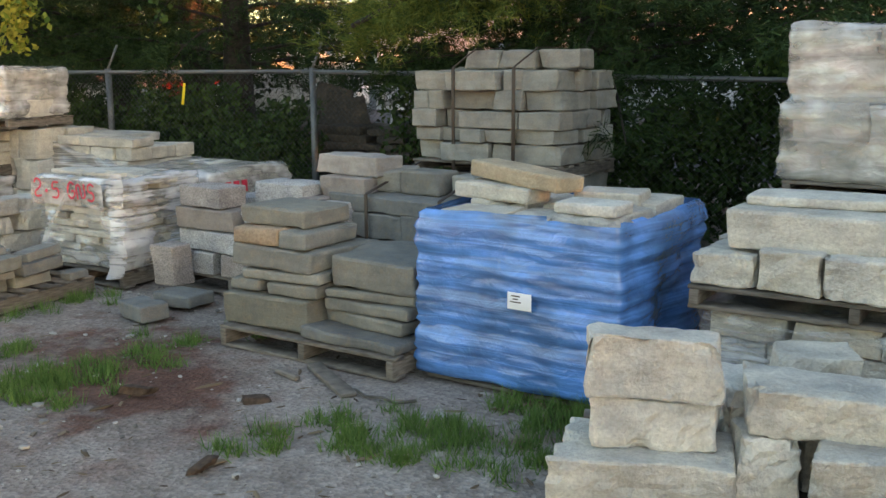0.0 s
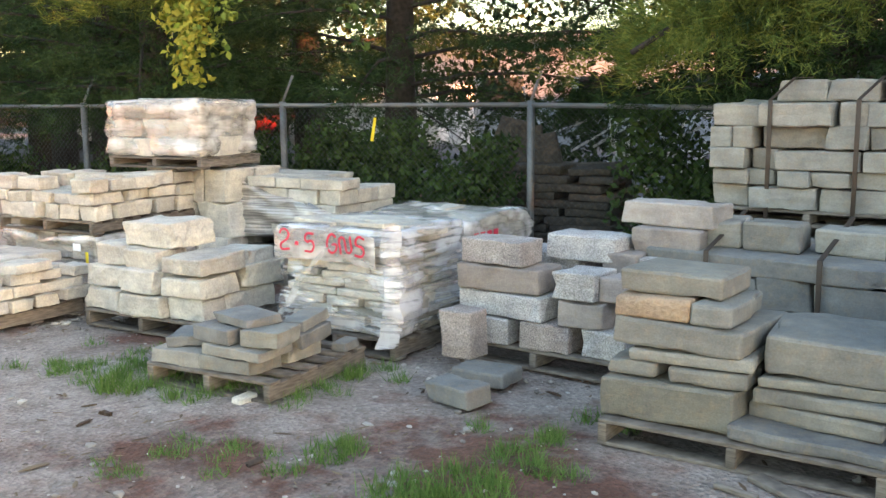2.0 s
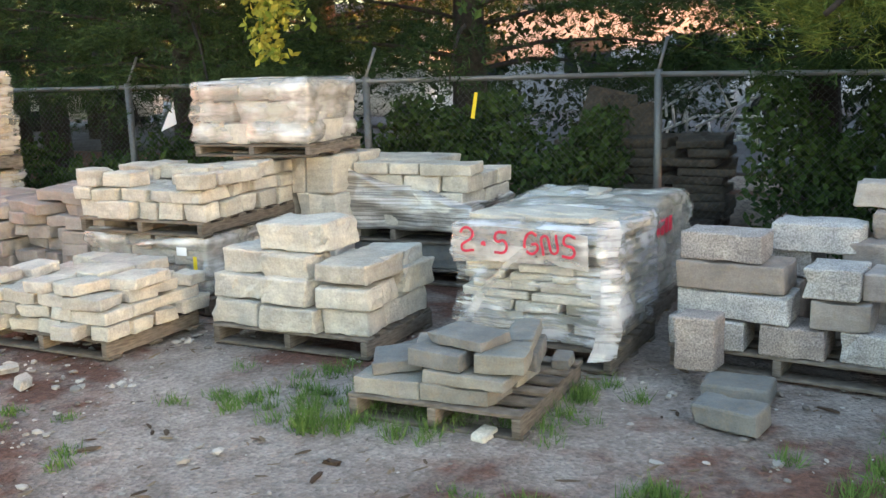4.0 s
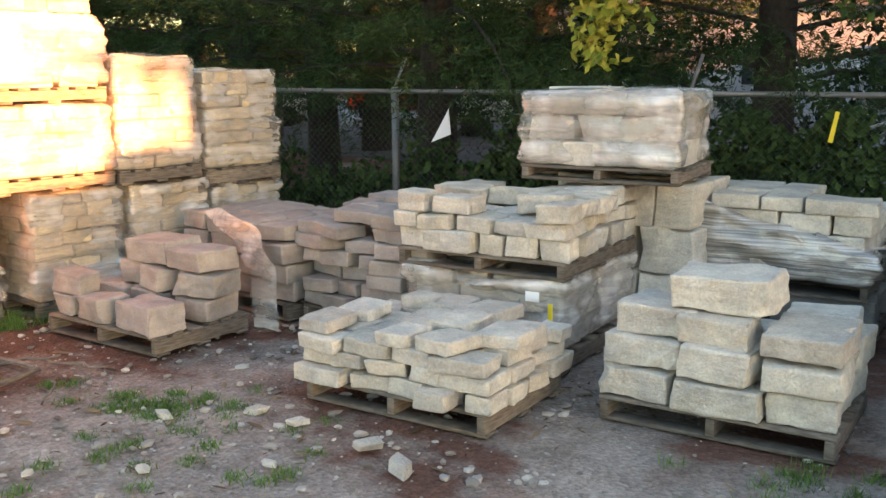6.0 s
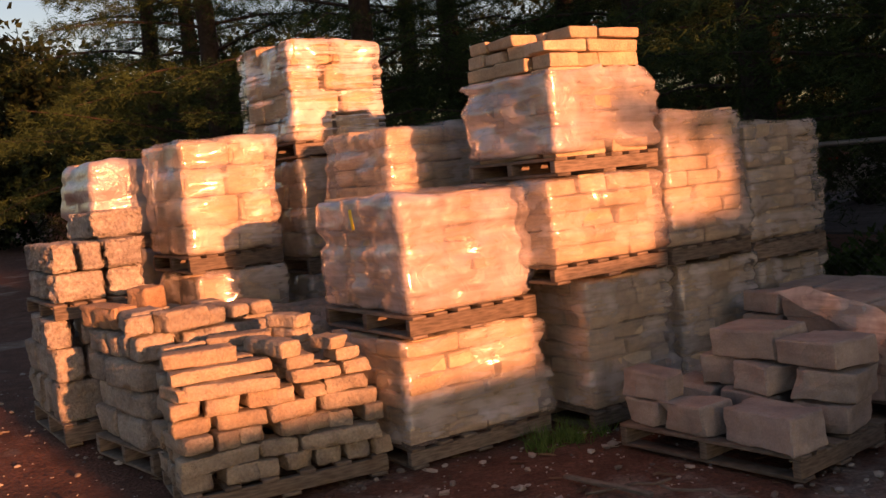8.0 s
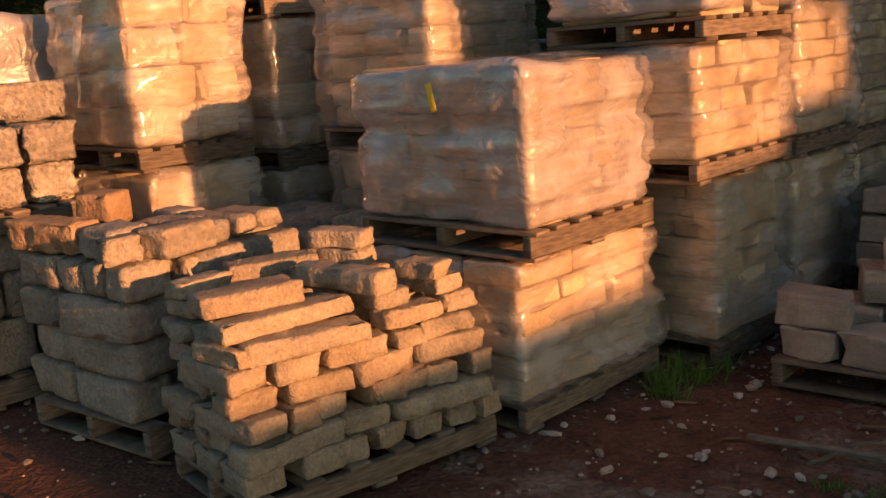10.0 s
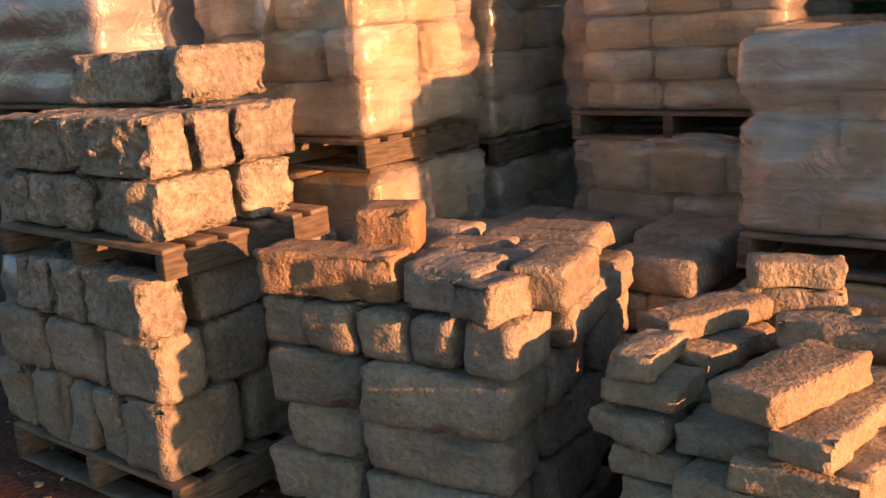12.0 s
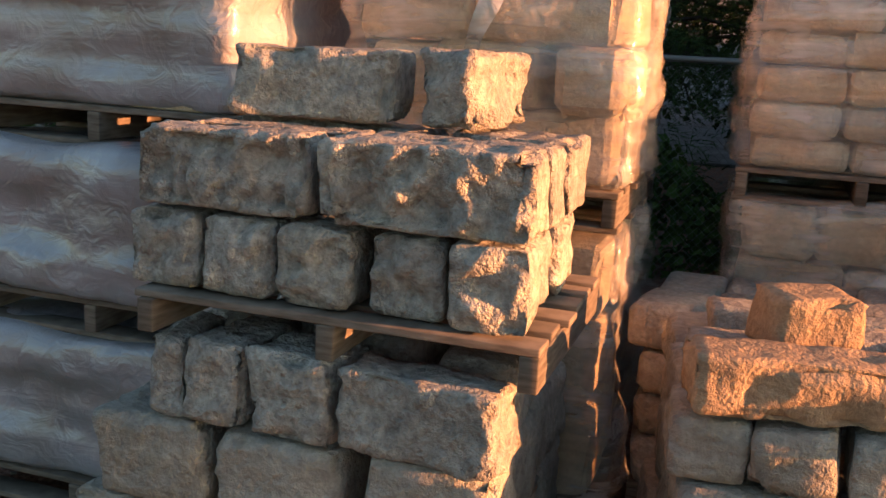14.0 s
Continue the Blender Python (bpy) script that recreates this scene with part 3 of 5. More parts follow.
pines = [conifer("pine_tree", -12.9, 7.7, 9.0, 1.45, 3.3, 11, "tall dark green pine with drooping limbs behind the fence", 62, 128, 14),
         conifer("pine_tree", -9.6, 8.8, 8.5, 1.6, 3.3, 12, "tall dark green pine with long limbs over the fence", 46, 92, 14),
         conifer("pine_tree", -4.6, 9.2, 9.5, 1.45, 3.4, 13, "tall dark green pine with low limbs behind the strapped stones", 64, 128, 14)]
light = conifer("pine_tree", -16.2, 9.2, 9.5, 1.3, 3.2, 14, "dark pine standing behind the wrapped stacks", 54, 130, 10)
for i, (px, py, rz, k, sc) in enumerate([(-1.2, 9.8, 200, 0, 1.0), (-6.4, 11.2, 60, 2, 0.95), (2.3, 10.8, 60, 1, 1.1)]):
    c = copy_thing(pines[k], pose(px, py, 0, 0, 0, rz))
    c.scale = (sc, sc, sc)
for i, (px, py, rz, sc) in enumerate([(-19.4, 10.4, 140, 1.2), (-23.0, 12.0, 310, 1.3), (-27.0, 12.2, 20, 1.4), (-32.0, 14.0, 250, 1.4), (-37.0, 9.5, 75, 1.4), (-20.5, 14.8, 75, 1.4), (-14.5, 12.2, 15, 1.2), (-25.5, 16.0, 215, 1.5), (-22.0, 6.9, 95, 1.1), (-25.8, 5.9, 200, 1.2), (-30.5, 6.2, 300, 1.3)]):
    c = copy_thing(pines[1] if i in (0, 1, 9, 10) else light, pose(px, py, 0, 0, 0, rz))
    c.scale = (sc, sc, sc)

# unseen shade pines and slotted wall, added towards the sun beyond the walk's start
for i, (px, py, rz, sc) in enumerate([(7.5, 6.9, 0, 1.0), (8.0, 8.6, 100, 1.0), (10.5, 7.6, 50, 1.1)]):
    c = copy_thing(pines[2], pose(px, py, 0, 0, 0, rz))
    c.scale = (sc, sc, sc)
    tagged(c, "dense dark pine, unseen, added at the sunny end to shade the yard", group="pines at the end of the yard")
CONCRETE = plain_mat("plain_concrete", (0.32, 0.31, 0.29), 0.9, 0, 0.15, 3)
# stepped wall, never in view, added to cast shade; its slots pass sun spots
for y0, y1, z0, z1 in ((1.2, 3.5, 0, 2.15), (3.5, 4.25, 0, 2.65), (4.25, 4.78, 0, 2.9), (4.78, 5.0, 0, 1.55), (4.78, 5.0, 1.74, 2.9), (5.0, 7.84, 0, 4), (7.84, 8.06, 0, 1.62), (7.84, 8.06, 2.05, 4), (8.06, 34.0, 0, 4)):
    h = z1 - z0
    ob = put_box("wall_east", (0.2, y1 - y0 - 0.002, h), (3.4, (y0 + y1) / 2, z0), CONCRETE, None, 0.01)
    tagged(ob, "plain unseen concrete wall added to shade the yard, slots pass sun spots", "wall", kind="structure")


def leaf_cloud(name, pts, size, material, label, cat, seed, droop=0.3, parent=None):
    """Many small two-sided leaves at pts, as one mesh."""
    rng = np.random.default_rng(seed)
    n = len(pts)
    nrm = rng.normal(size=(n, 3)) + np.array((0, -0.8, 0.3))
    nrm /= np.linalg.norm(nrm, axis=1, keepdims=True)
    a = np.cross(nrm, rng.normal(size=(n, 3)))
    a /= np.linalg.norm(a, axis=1, keepdims=True)
    b = np.cross(nrm, a)
    s = size * rng.uniform(0.6, 1.3, (n, 1))
    v = np.stack([pts - a * s, pts - b * s * 0.6 + nrm * s * 0.15, pts + a * s, pts + b * s * 0.6 + nrm * s * 0.15], 1).reshape(-1, 3)
    me = bpy.data.meshes.new(name)
    me.from_pydata(v.tolist(), [], np.arange(4 * n).reshape(-1, 4).tolist())
    ob = link(name, me, material, parent, smooth=False)
    return tagged(ob, label, cat, kind="stuff")


def hedge_points(x0, x1, z1, count, seed, depth=0.7, off=0.15):
    rng = np.random.default_rng(seed)
    x = rng.uniform(x0, x1, count)
    lim = z1 * (0.75 + 0.25 * np.sin(x * 2.1 + seed) * np.sin(x * 5.3))
    z = rng.uniform(0, 1, count) ** 0.8 * lim
    y = fence_y(x) + off + rng.uniform(0, depth, count)
    return np.stack([x, y, z], 1)


leaf_cloud("hedge", hedge_points(-11.6, -7.4, 1.6, 15000, 3), 0.045, LEAF, "dark leafy undergrowth climbing the fence from behind", "hedge", 3)
leaf_cloud("hedge", hedge_points(-6.3, 3.0, 1.85, 30000, 4, 1.1), 0.045, LEAF, "dark leafy undergrowth behind the chain-link fence", "hedge", 4)
leaf_cloud("hedge", hedge_points(-24.0, -11.6, 1.15, 15000, 5), 0.05, LEAF, "low dark undergrowth behind the fence", "hedge", 5)


def woods():
    """A belt of dark trees far behind the fence, in clumps with gaps."""
    rng = np.random.default_rng(77)
    pts = []
    for i in range(250):
        x = rng.uniform(-46, 6)
        y = 16.5 - 0.04 * (x + 12) + rng.uniform(0, 5)
        z = rng.uniform(0, 1) ** 0.8 * (6.5 if x < -21 else 4.6)
        n = 130
        pts.append(np.array((x, y, z)) + rng.normal(size=(n, 3)) * np.array((0.75, 0.5, 0.45)) * rng.uniform(0.6, 1.3))
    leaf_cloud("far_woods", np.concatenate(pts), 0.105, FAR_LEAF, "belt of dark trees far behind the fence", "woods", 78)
    pts = []
    for i in range(230):
        p = np.array((rng.uniform(-72, -46), rng.uniform(1, 22), rng.uniform(0, 1) ** 0.8 * 7.5))
        pts.append(p + rng.normal(size=(330, 3)) * np.array((1.0, 1.0, 0.6)) * rng.uniform(0.8, 1.4))
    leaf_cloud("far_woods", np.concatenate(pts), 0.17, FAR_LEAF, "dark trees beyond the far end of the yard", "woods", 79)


woods()


def hanging_vine(x, y, ztop, length, width, count, seed, material, label):
    rng = np.random.default_rng(seed)
    u = rng.uniform(0, 1, count)
    strand = rng.integers(0, 7, count)
    ox = (np.array([-.9, -.5, -.2, 0.05, .3, .6, 1.0])[strand]) * width
    ln = length * np.array([.4, .7, .95, 1.0, .8, .5, .35])[strand]
    p = np.stack([x + ox + rng.normal(size=count) * 0.05, y + rng.normal(size=count) * 0.08, ztop - u * ln + rng.normal(size=count) * 0.02], 1)
    leaf_cloud("hanging_vine", p, 0.045, material, label, "vine", seed)


hanging_vine(-9.8, 5.9, 3.5, 1.72, 0.5, 2400, 21, LEAF_SUNLIT, "vine in sunlit yellow-green hanging from the pine over the wrapped bundle")
hanging_vine(-9.6, 6.0, 3.6, 1.55, 0.85, 1100, 24, LEAF_MID, "mid-green vine strands hanging beside the wrapped bundle")
hanging_vine(-11.3, 6.8, 3.4, 1.0, 0.6, 400, 22, LEAF, "dark vine hanging from the pine")
hanging_vine(-8.2, 6.6, 3.2, 1.1, 0.5, 420, 23, LEAF, "green vine hanging from the pine limbs")


def pine_branch(tip, root, width, tufts, seed, label):
    """A long drooping limb with side twigs and dense needle tufts in a sunlit colour."""
    rng = np.random.default_rng(seed)
    a, b = np.array(root, float), np.array(tip, float)
    t = thing("pine_branch", *root, 0, label, "branch")
    u = rng.uniform(0.35, 1.0, tufts)
    side = np.cross(b - a, (0, 0, 1.0))
    side /= np.linalg.norm(side)
    off = rng.normal(size=tufts) * width * (0.35 + 0.65 * np.sin(np.pi * np.clip(u * 0.8, 0, 1)))
    base = (b - a)[None] * u[:, None] + side[None] * off[:, None]
    base[:, 2] += 0.25 * np.sin(u * 3.1) - 0.30 * np.abs(off) + rng.normal(size=tufts) * 0.14
    d = np.sign(off)[:, None] * side[None] * 0.6 + (b - a)[None] / np.linalg.norm(b - a) * 0.5 + np.array((0, 0, 0.25))
    n = 22
    base, d = np.repeat(base, n, 0) + rng.normal(size=(tufts * n, 3)) * 0.03, np.repeat(d, n, 0) + rng.normal(size=(tufts * n, 3)) * 0.55
    d /= np.linalg.norm(d, axis=1, keepdims=True)
    ob = link("needles", blades(base, d, rng.uniform(0.08, 0.16, (len(base), 1)), 0.004, rng), NEEDLE_LIT, t, "needle tufts coloured a sunlit yellow-green", smooth=False)
    ob["kind"] = "stuff"
    pts = [Vector((b - a) * f + np.array((0, 0, 0.25 * math.sin(f * 3.1)))) for f in np.linspace(0, 1, 7)]
    for p, q in zip(pts[:-1], pts[1:]):
        tube("limb", p, q, 0.022, BARK, t, 6)


pine_branch((-5.35, 6.3, 1.95), (-4.65, 9.1, 2.5), 0.42, 520, 81, "low pine branch with yellow-green needles reaching over the fence")
pine_branch((-4.6, 6.6, 2.35), (-4.62, 9.15, 2.9), 0.45, 420, 82, "pine branch with yellow-green needles over the strapped stones")
pine_branch((-10.9, 5.9, 2.75), (-12.8, 7.7, 3.0), 0.4, 380, 83, "pine branch with yellow-green needles above the fence")

# ---- beyond the fence ----
def far_things():
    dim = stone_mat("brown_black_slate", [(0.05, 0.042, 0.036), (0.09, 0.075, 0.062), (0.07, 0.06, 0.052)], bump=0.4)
    t = thing("slate_stack", -8.3, 8.3, 0, 10, "stack of dark flat slabs on the far side of the fence", "stone stack")
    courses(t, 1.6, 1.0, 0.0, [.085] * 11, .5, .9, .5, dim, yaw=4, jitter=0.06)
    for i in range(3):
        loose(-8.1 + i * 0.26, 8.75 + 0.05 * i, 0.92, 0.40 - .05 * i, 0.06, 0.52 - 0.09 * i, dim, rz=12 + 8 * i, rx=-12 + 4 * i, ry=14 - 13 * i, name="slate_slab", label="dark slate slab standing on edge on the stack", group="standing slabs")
    wallm = plain_mat("pale_render", (0.30, 0.33, 0.36), 0.8, 0, 0.08, 1)
    roofm = plain_mat("grey_metal_roof", (0.30, 0.30, 0.31), 0.5, 0.3, 0.1, 1)
    dark = plain_mat("dark_glass", (0.03, 0.035, 0.04), 0.15, 0, 0.1, 1)
    red = plain_mat("red_vehicle_paint", (0.17, 0.015, 0.015), 0.35, 0, 0.1, 2)
    white = plain_mat("white_vehicle_paint", (0.75, 0.75, 0.74), 0.4, 0, 0.06, 2)
    tyre = plain_mat("black_rubber", (0.02, 0.02, 0.02), 0.8, 0, 0.1, 5)
    hb = thing("warehouse", -16.5, 33.0, 0, 12, "long pale low building far behind the fence", "building")
    put_box("wall", (22, 9, 3.4), (0, 0, 0), wallm, hb, 0.05)
    put_box("roof", (22.6, 9.6, 0.35), (0, 0, 3.4), roofm, hb, 0.05)
    for i in range(6):
        put_box("window", (1.5, 0.12, 1.1), (-8.8 + i * 3.5, -4.5, 1.2), dark, hb, 0.02)
    put_box("door", (1.1, 0.14, 2.1), (-6.9, -4.5, 0), white, hb, 0.02)

    def vehicle(x, y, rz, paint, label, boxy):
        v = thing("van" if boxy else "car", x, y, 0, rz, label, "vehicle")
        me = block_mesh(4.3, 1.75, 0.75, 0.15, 0, 0.5, 0, 0)
        b = link("body", me, paint, v)
        b.location = (0, 0, 0.35)
        c = link("cabin", block_mesh(3.2 if boxy else 2.2, 1.6, 0.95 if boxy else 0.55, 0.2, 0, 0.5, 0, 0), paint if boxy else dark, v)
        c.location = (0.3 if boxy else -0.1, 0, 1.05)
        for wx in (-1.35, 1.35):
            for wy in (-0.82, 0.82):
                tube("wheel", (wx, wy - 0.1, 0.32), (wx, wy + 0.1, 0.32), 0.32, tyre, v, 16)
    vehicle(-20.5, 29.5, 20, red, "red car parked far behind the fence", False)
    vehicle(-9.5, 25.0, 15, white, "white van parked far behind the fence", True)
    vehicle(-20.5, 20.5, 30, white, "white van parked far behind the trees", True)
    vehicle(-27.5, 24.0, 25, red, "red car parked far behind the trees", False)
    vehicle(-3.2, 20.0, 10, white, "white van parked behind the hedge", True)
    vehicle(-30.0, 19.0, 40, white, "white car parked far behind the trees", False)
    rng = np.random.default_rng(5)
    tr = thing("metal_frame_stack", -8.6, 12.5, 0, 8, "jumble of stacked white metal frames behind the fence", "metal frames")
    for i in range(46):
        a = Vector((rng.uniform(-1.2, 1.2), rng.uniform(-0.6, 0.6), rng.uniform(0.05, 1.1)))
        d = Vector((rng.choice([0.0, 0.9]), 0, rng.choice([0.0, 0.5]))) + Vector(rng.normal(size=3) * 0.12)
        tube("bar", a, a + d, 0.018, white, tr, 6)


far_things()

# ---- first bay: slabs, blue bundle, strapped stack ----
T, _ = load("slab_pallet", "olive-grey bluestone slabs stacked on a weathered wooden pallet", "stone pallet", -4.26, 3.83, 1.30, 0.95, [], SLAB, .3, .6, .5, rz=3)


def slab_column(t, x, y, z, spec):
    for (sx, sy, h, dx, dy, m) in spec:
        ob = link("stone", block_mesh(sx, sy, h - 0.004, 0.018, 0.012, 0.09, 0.004, 0.05), m, t)
        ob.matrix_basis = pose(x + dx, y + dy, z, RNG.normal() * 0.5, RNG.normal() * 0.5, RNG.normal() * 2.5)
        z += h
    return z


slab_column(T, 0.33, 0.42, 0.13, [(0.64, 0.7, 0.205, 0, 0, SLAB)])
slab_column(T, 0.15, 0.40, 0.335, [(0.25, 0.6, 0.085, 0, 0, SLAB)])
slab_column(T, 0.47, 0.40, 0.335, [(0.38, 0.6, 0.085, 0, 0, SLAB)])
slab_column(T, 0.36, 0.40, 0.42, [(0.58, 0.6, 0.07, 0.02, 0, GREY), (0.63, 0.62, 0.125, 0, 0, SLAB)])
slab_column(T, 0.20, 0.36, 0.615, [(0.38, 0.5, 0.105, 0, 0, RUST), (0.50, 0.42, 0.115, 0.08, 0.05, SLAB)])
slab_column(T, 0.50, 0.36, 0.615, [(0.20, 0.5, 0.105, 0, 0, GREY)])
slab_column(T, 0.99, 0.44, 0.13, [(0.68, 0.82, 0.065, 0.0, 0, SLATE), (0.58, 0.62, 0.085, -0.02, 0.05, SLAB), (0.60, 0.64, 0.075, -0.01, 0.05, SLAB), (0.58, 0.62, 0.055, 0.0, 0.06, SLAB), (0.56, 0.6, 0.185, -0.02, 0.06, SLAB)])

B, zb = load("blue_wrapped_pallet", "stone pallet wrapped in bright blue stretch film, paper label", "wrapped pallet", -2.90, 4.09, 1.1, 1.02, [.2, .2, .2, .22], CREAM, .3, .5, .3, rz=2, pallet=0.10, inset=.05, jitter=.005)
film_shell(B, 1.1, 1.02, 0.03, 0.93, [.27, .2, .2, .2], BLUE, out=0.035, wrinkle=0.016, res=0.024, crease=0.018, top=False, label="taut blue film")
lab = put_box("paper_label", (0.135, 0.004, 0.085), (0.615, -0.062, 0.465), PAPER, B, 0.001, "white paper label with printed bars", -1)
for i, (ww, zz) in enumerate(((0.05, 0.065), (0.03, 0.05), (0.06, 0.035))):
    put_box("printed_bar", (ww, 0.003, 0.006), (-0.02, -0.003, zz), STRAP, lab, 0.0005)
loose(-2.72, 4.55, 0.925, 0.52, 0.2, 0.085, CREAM, rz=-12, label="cream stone lying on the blue wrapped pallet")
loose(-2.60, 4.60, 1.012, 0.72, 0.2, 0.09, TAN, rz=-16, ry=3, label="long tan stone lying on another stone")
loose(-2.15, 4.75, 0.925, 0.35, 0.25, 0.07, CREAM, rz=10, label="flat cream stone on the blue wrapped pallet")
loose(-2.05, 4.35, 0.925, 0.36, 0.2, 0.06, CREAM, rz=-4, label="flat cream stone on the blue wrapped pallet")

load("stone_base_pallet", "grey stones on a pallet under the strapped stack", "stone stack", -4.72, 6.42, 1.3, 0.9, [.3, .35], GREY, .25, .5, .28)
C, zc = load("strapped_stack", "grey squared stones stacked high and strapped on a pallet", "stone stack", -4.78, 6.38, 1.36, 0.92, [.155, .11, .14, .15, .16], GREY, .2, .5, .26, z=0.78, pallet=0.11, front=([.25, .4, .55], [.2, .15, .17, .2, .3], [.25, .2, .55, .35], [.16, .14, .4, .25, .3], [.3, .45, .2, .3]), jitter=0.03, yaw=3.0, ragged=0.035, fine=.006, res=.07)
for sx, sw in ((0.55, 0.34), (0.90, 0.33), (1.25, 0.36)):
    slab_column(C, sx, 0.3, 0.825, [(sw, 0.3, 0.15, 0, 0, GREY)])
for sx in (0.42, 0.98):
    strap(C, [(sx, -0.025, 0.03), (sx, -0.025, 0.84), (sx + 0.1, 0.15, 0.985), (sx + 0.1, 0.5, 0.99)])
S, _ = load("bluestone_stack", "dark bluestone slabs strapped behind the slab pallet", "stone stack", -4.72, 5.28, 1.45, 0.75, [.11, .19, .19, .12], SLATE, .5, 1.4, .4, front=([.9, .5], [.95, .5], [.65, .3, .4], [1.4]))
slab_column(S, 0.35, 0.35, 0.74, [(0.30, 0.3, 0.17, 0, 0, GREY)])
slab_column(S, 0.68, 0.35, 0.74, [(0.34, 0.3, 0.17, 0, 0, SLAB)])
slab_column(S, 1.12, 0.4, 0.74, [(0.4, 0.3, 0.15, 0, 0, GREY)])
for sx in (0.4, 1.05):
    strap(S, [(sx, -0.03, 0.02), (sx, -0.03, 0.75), (sx, 0.6, 0.93)])
loose(-3.1, 6.1, 0, 0.5, 0.4, 0.75, PINK, rz=8, label="brown stone stack beside the blue pallet", name="stone_block")

# granite pallet and the loose blocks in front
G, _ = load("granite_pallet", "speckled granite and pink blocks stacked on a pallet", "stone pallet", -5.78, 4.72, 1.2, 1.0, [], GRANITE, .3, .5, .4)
for spec in ([(0.04, 0.1, 0.13, .18, .3, .17, GRANITE), (0.26, 0.1, 0.13, .2, .3, .17, GRANITE), (.62, .12, .13, .34, .3, .17, GRANITE), (1.0, .15, .13, .3, .3, .17, GRANITE)],
             [(0.29, 0.12, 0.30, .62, .3, .16, GRANITE), (.85, .14, .30, .3, .3, .16, PINK)],
             [(0.28, 0.12, 0.46, .58, .3, .16, PINK), (.80, .14, .46, .28, .3, .17, GRANITE), (1.05, .2, .46, .2, .3, .15, PINK)],
             [(0.22, 0.12, 0.62, .45, .28, .16, GRANITE), (.28, .62, .13, .6, .5, .33, PINK), (.3, .65, .46, .6, .4, .2, GRANITE), (.92, .7, .13, .5, .5, .35, PINK), (.88, .62, .48, .24, .4, .22, PINK), (0.62, .55, .62, .48, .3, .17, GRANITE), (1.12, .66, .48, .26, .4, .20, GRANITE), (1.1, .72, .68, .45, .3, .17, PINK), (1.08, .8, .85, .62, .28, .15, PINK)]):
    for px, py, pz, sx, sy, h, m in spec:
        ob = link("stone", block_mesh(sx, sy, h - .004, .012, .007, .09, .004), m, G)
        ob.matrix_basis = pose(px + 0.05, py + 0.04, pz, 0, 0, RNG.normal() * 2)
loose(-5.28, 4.38, 0, 0.34, 0.26, 0.09, SLATE, rz=8, label="grey slab lying on the dirt", group="loose stones on the dirt")
loose(-5.53, 4.50, 0.088, 0.22, 0.2, 0.30, GRANITE, rz=4, label="upright speckled granite block on a flat slab", fine=0.004)
loose(-5.2, 3.98, 0, 0.34, 0.22, 0.11, SLATE, rz=-6, label="grey stone lying on the dirt", group="loose stones on the dirt")

# marked flagstones, flat wrapped pallet, low slate pallet
E1, _ = load("marked_pallet", "cream flagstones in clear film with red spray-painted writing", "wrapped pallet", -6.98, 4.32, 1.0, 0.8, [.05, .06, .055, .07, .055, .065, .05, .06, .055, .06, .055, .05], [CREAM, CREAM, GREY], .2, .5, .3, rz=4, film=FILM, jitter=0.03, yaw=3.5, tilt=0.8, gap=.02)
STROKES = {"2": [[(0, .75), (.2, 1), (.6, 1), (.75, .75), (.1, .05), (.85, 0)]], ".": [[(.3, .3), (.45, .42), (.5, .25)]], "5": [[(.8, 1), (.2, .95), (.2, .6), (.7, .55), (.75, .15), (.1, 0)]],
           "G": [[(.8, .85), (.45, 1), (.1, .6), (.2, .1), (.6, 0), (.85, .4), (.5, .45)]], "N": [[(.1, 0), (.12, .9), (.75, .1), (.8, 1)]], "S": [[(.8, .9), (.3, 1), (.15, .65), (.7, .45), (.7, .1), (.05, 0)]]}


def sprayed(word, parent, x, y, z, size, pitch):
    """Words sprayed by hand: rounded strokes that run into one another."""
    cu = bpy.data.curves.new("red_writing", 'CURVE')
    cu.dimensions, cu.bevel_depth, cu.bevel_resolution, cu.resolution_u = '3D', 0.0085, 1, 6
    for i, ch in enumerate(word):
        for line in STROKES.get(ch, []):
            sp = cu.splines.new('BEZIER')
            sp.bezier_points.add(len(line) - 1)
            for p, (u, v) in zip(sp.bezier_points, line):
                p.co = (i * pitch + u * size * 0.85, 0, v * size + RNG.normal() * 0.003)
                p.handle_left_type = p.handle_right_type = 'AUTO'
    cu.materials.append(RED_PAINT)
    ob = new("red_writing", cu)
    ob.parent = parent
    ob.matrix_basis = pose(x, y, z, 0, 2, 0) @ Matrix.Diagonal((1, 0.25, 1, 1))
    ob["label"] = "red spray-painted writing"


v, q = box_grid(0.84, 0.004, 0.20, 0.001, 0.04)
v[:, 2] += 0.10 * np.clip(np.abs(v[:, 0]) - 0.2, 0, 1) * -1.0
v[:, 1] += waves(v, 10) * 0.006
sheet = link("film_patch", to_mesh("film_patch", v, q), FILM_WHITE, E1, "white film patch carrying red writing")
sheet.matrix_basis = pose(0.46, -0.05, 0.71, 2, 0, 0)
sprayed("2.5", E1, 0.10, -0.068, 0.67, 0.125, 0.105)
sprayed("GNS", E1, 0.50, -0.068, 0.675, 0.12, 0.115)
for i in range(5):
    ob = link("stone", block_mesh(RNG.uniform(.3, .45), .35, .03, .008, .01), CREAM, E1)
    ob.matrix_basis = pose(.24 + .13 * i, .3 + .1 * (i % 3), .81, RNG.normal() * 2, RNG.normal() * 2, RNG.normal() * 20)
F1, _ = load("flat_wrapped_pallet", "flat flagstones under cloudy film with a red mark", "wrapped pallet", -7.3, 5.25, 1.15, 1.05, [.08] * 8, CREAM, .4, .7, .5, rz=6, film=FILM_WHITE)
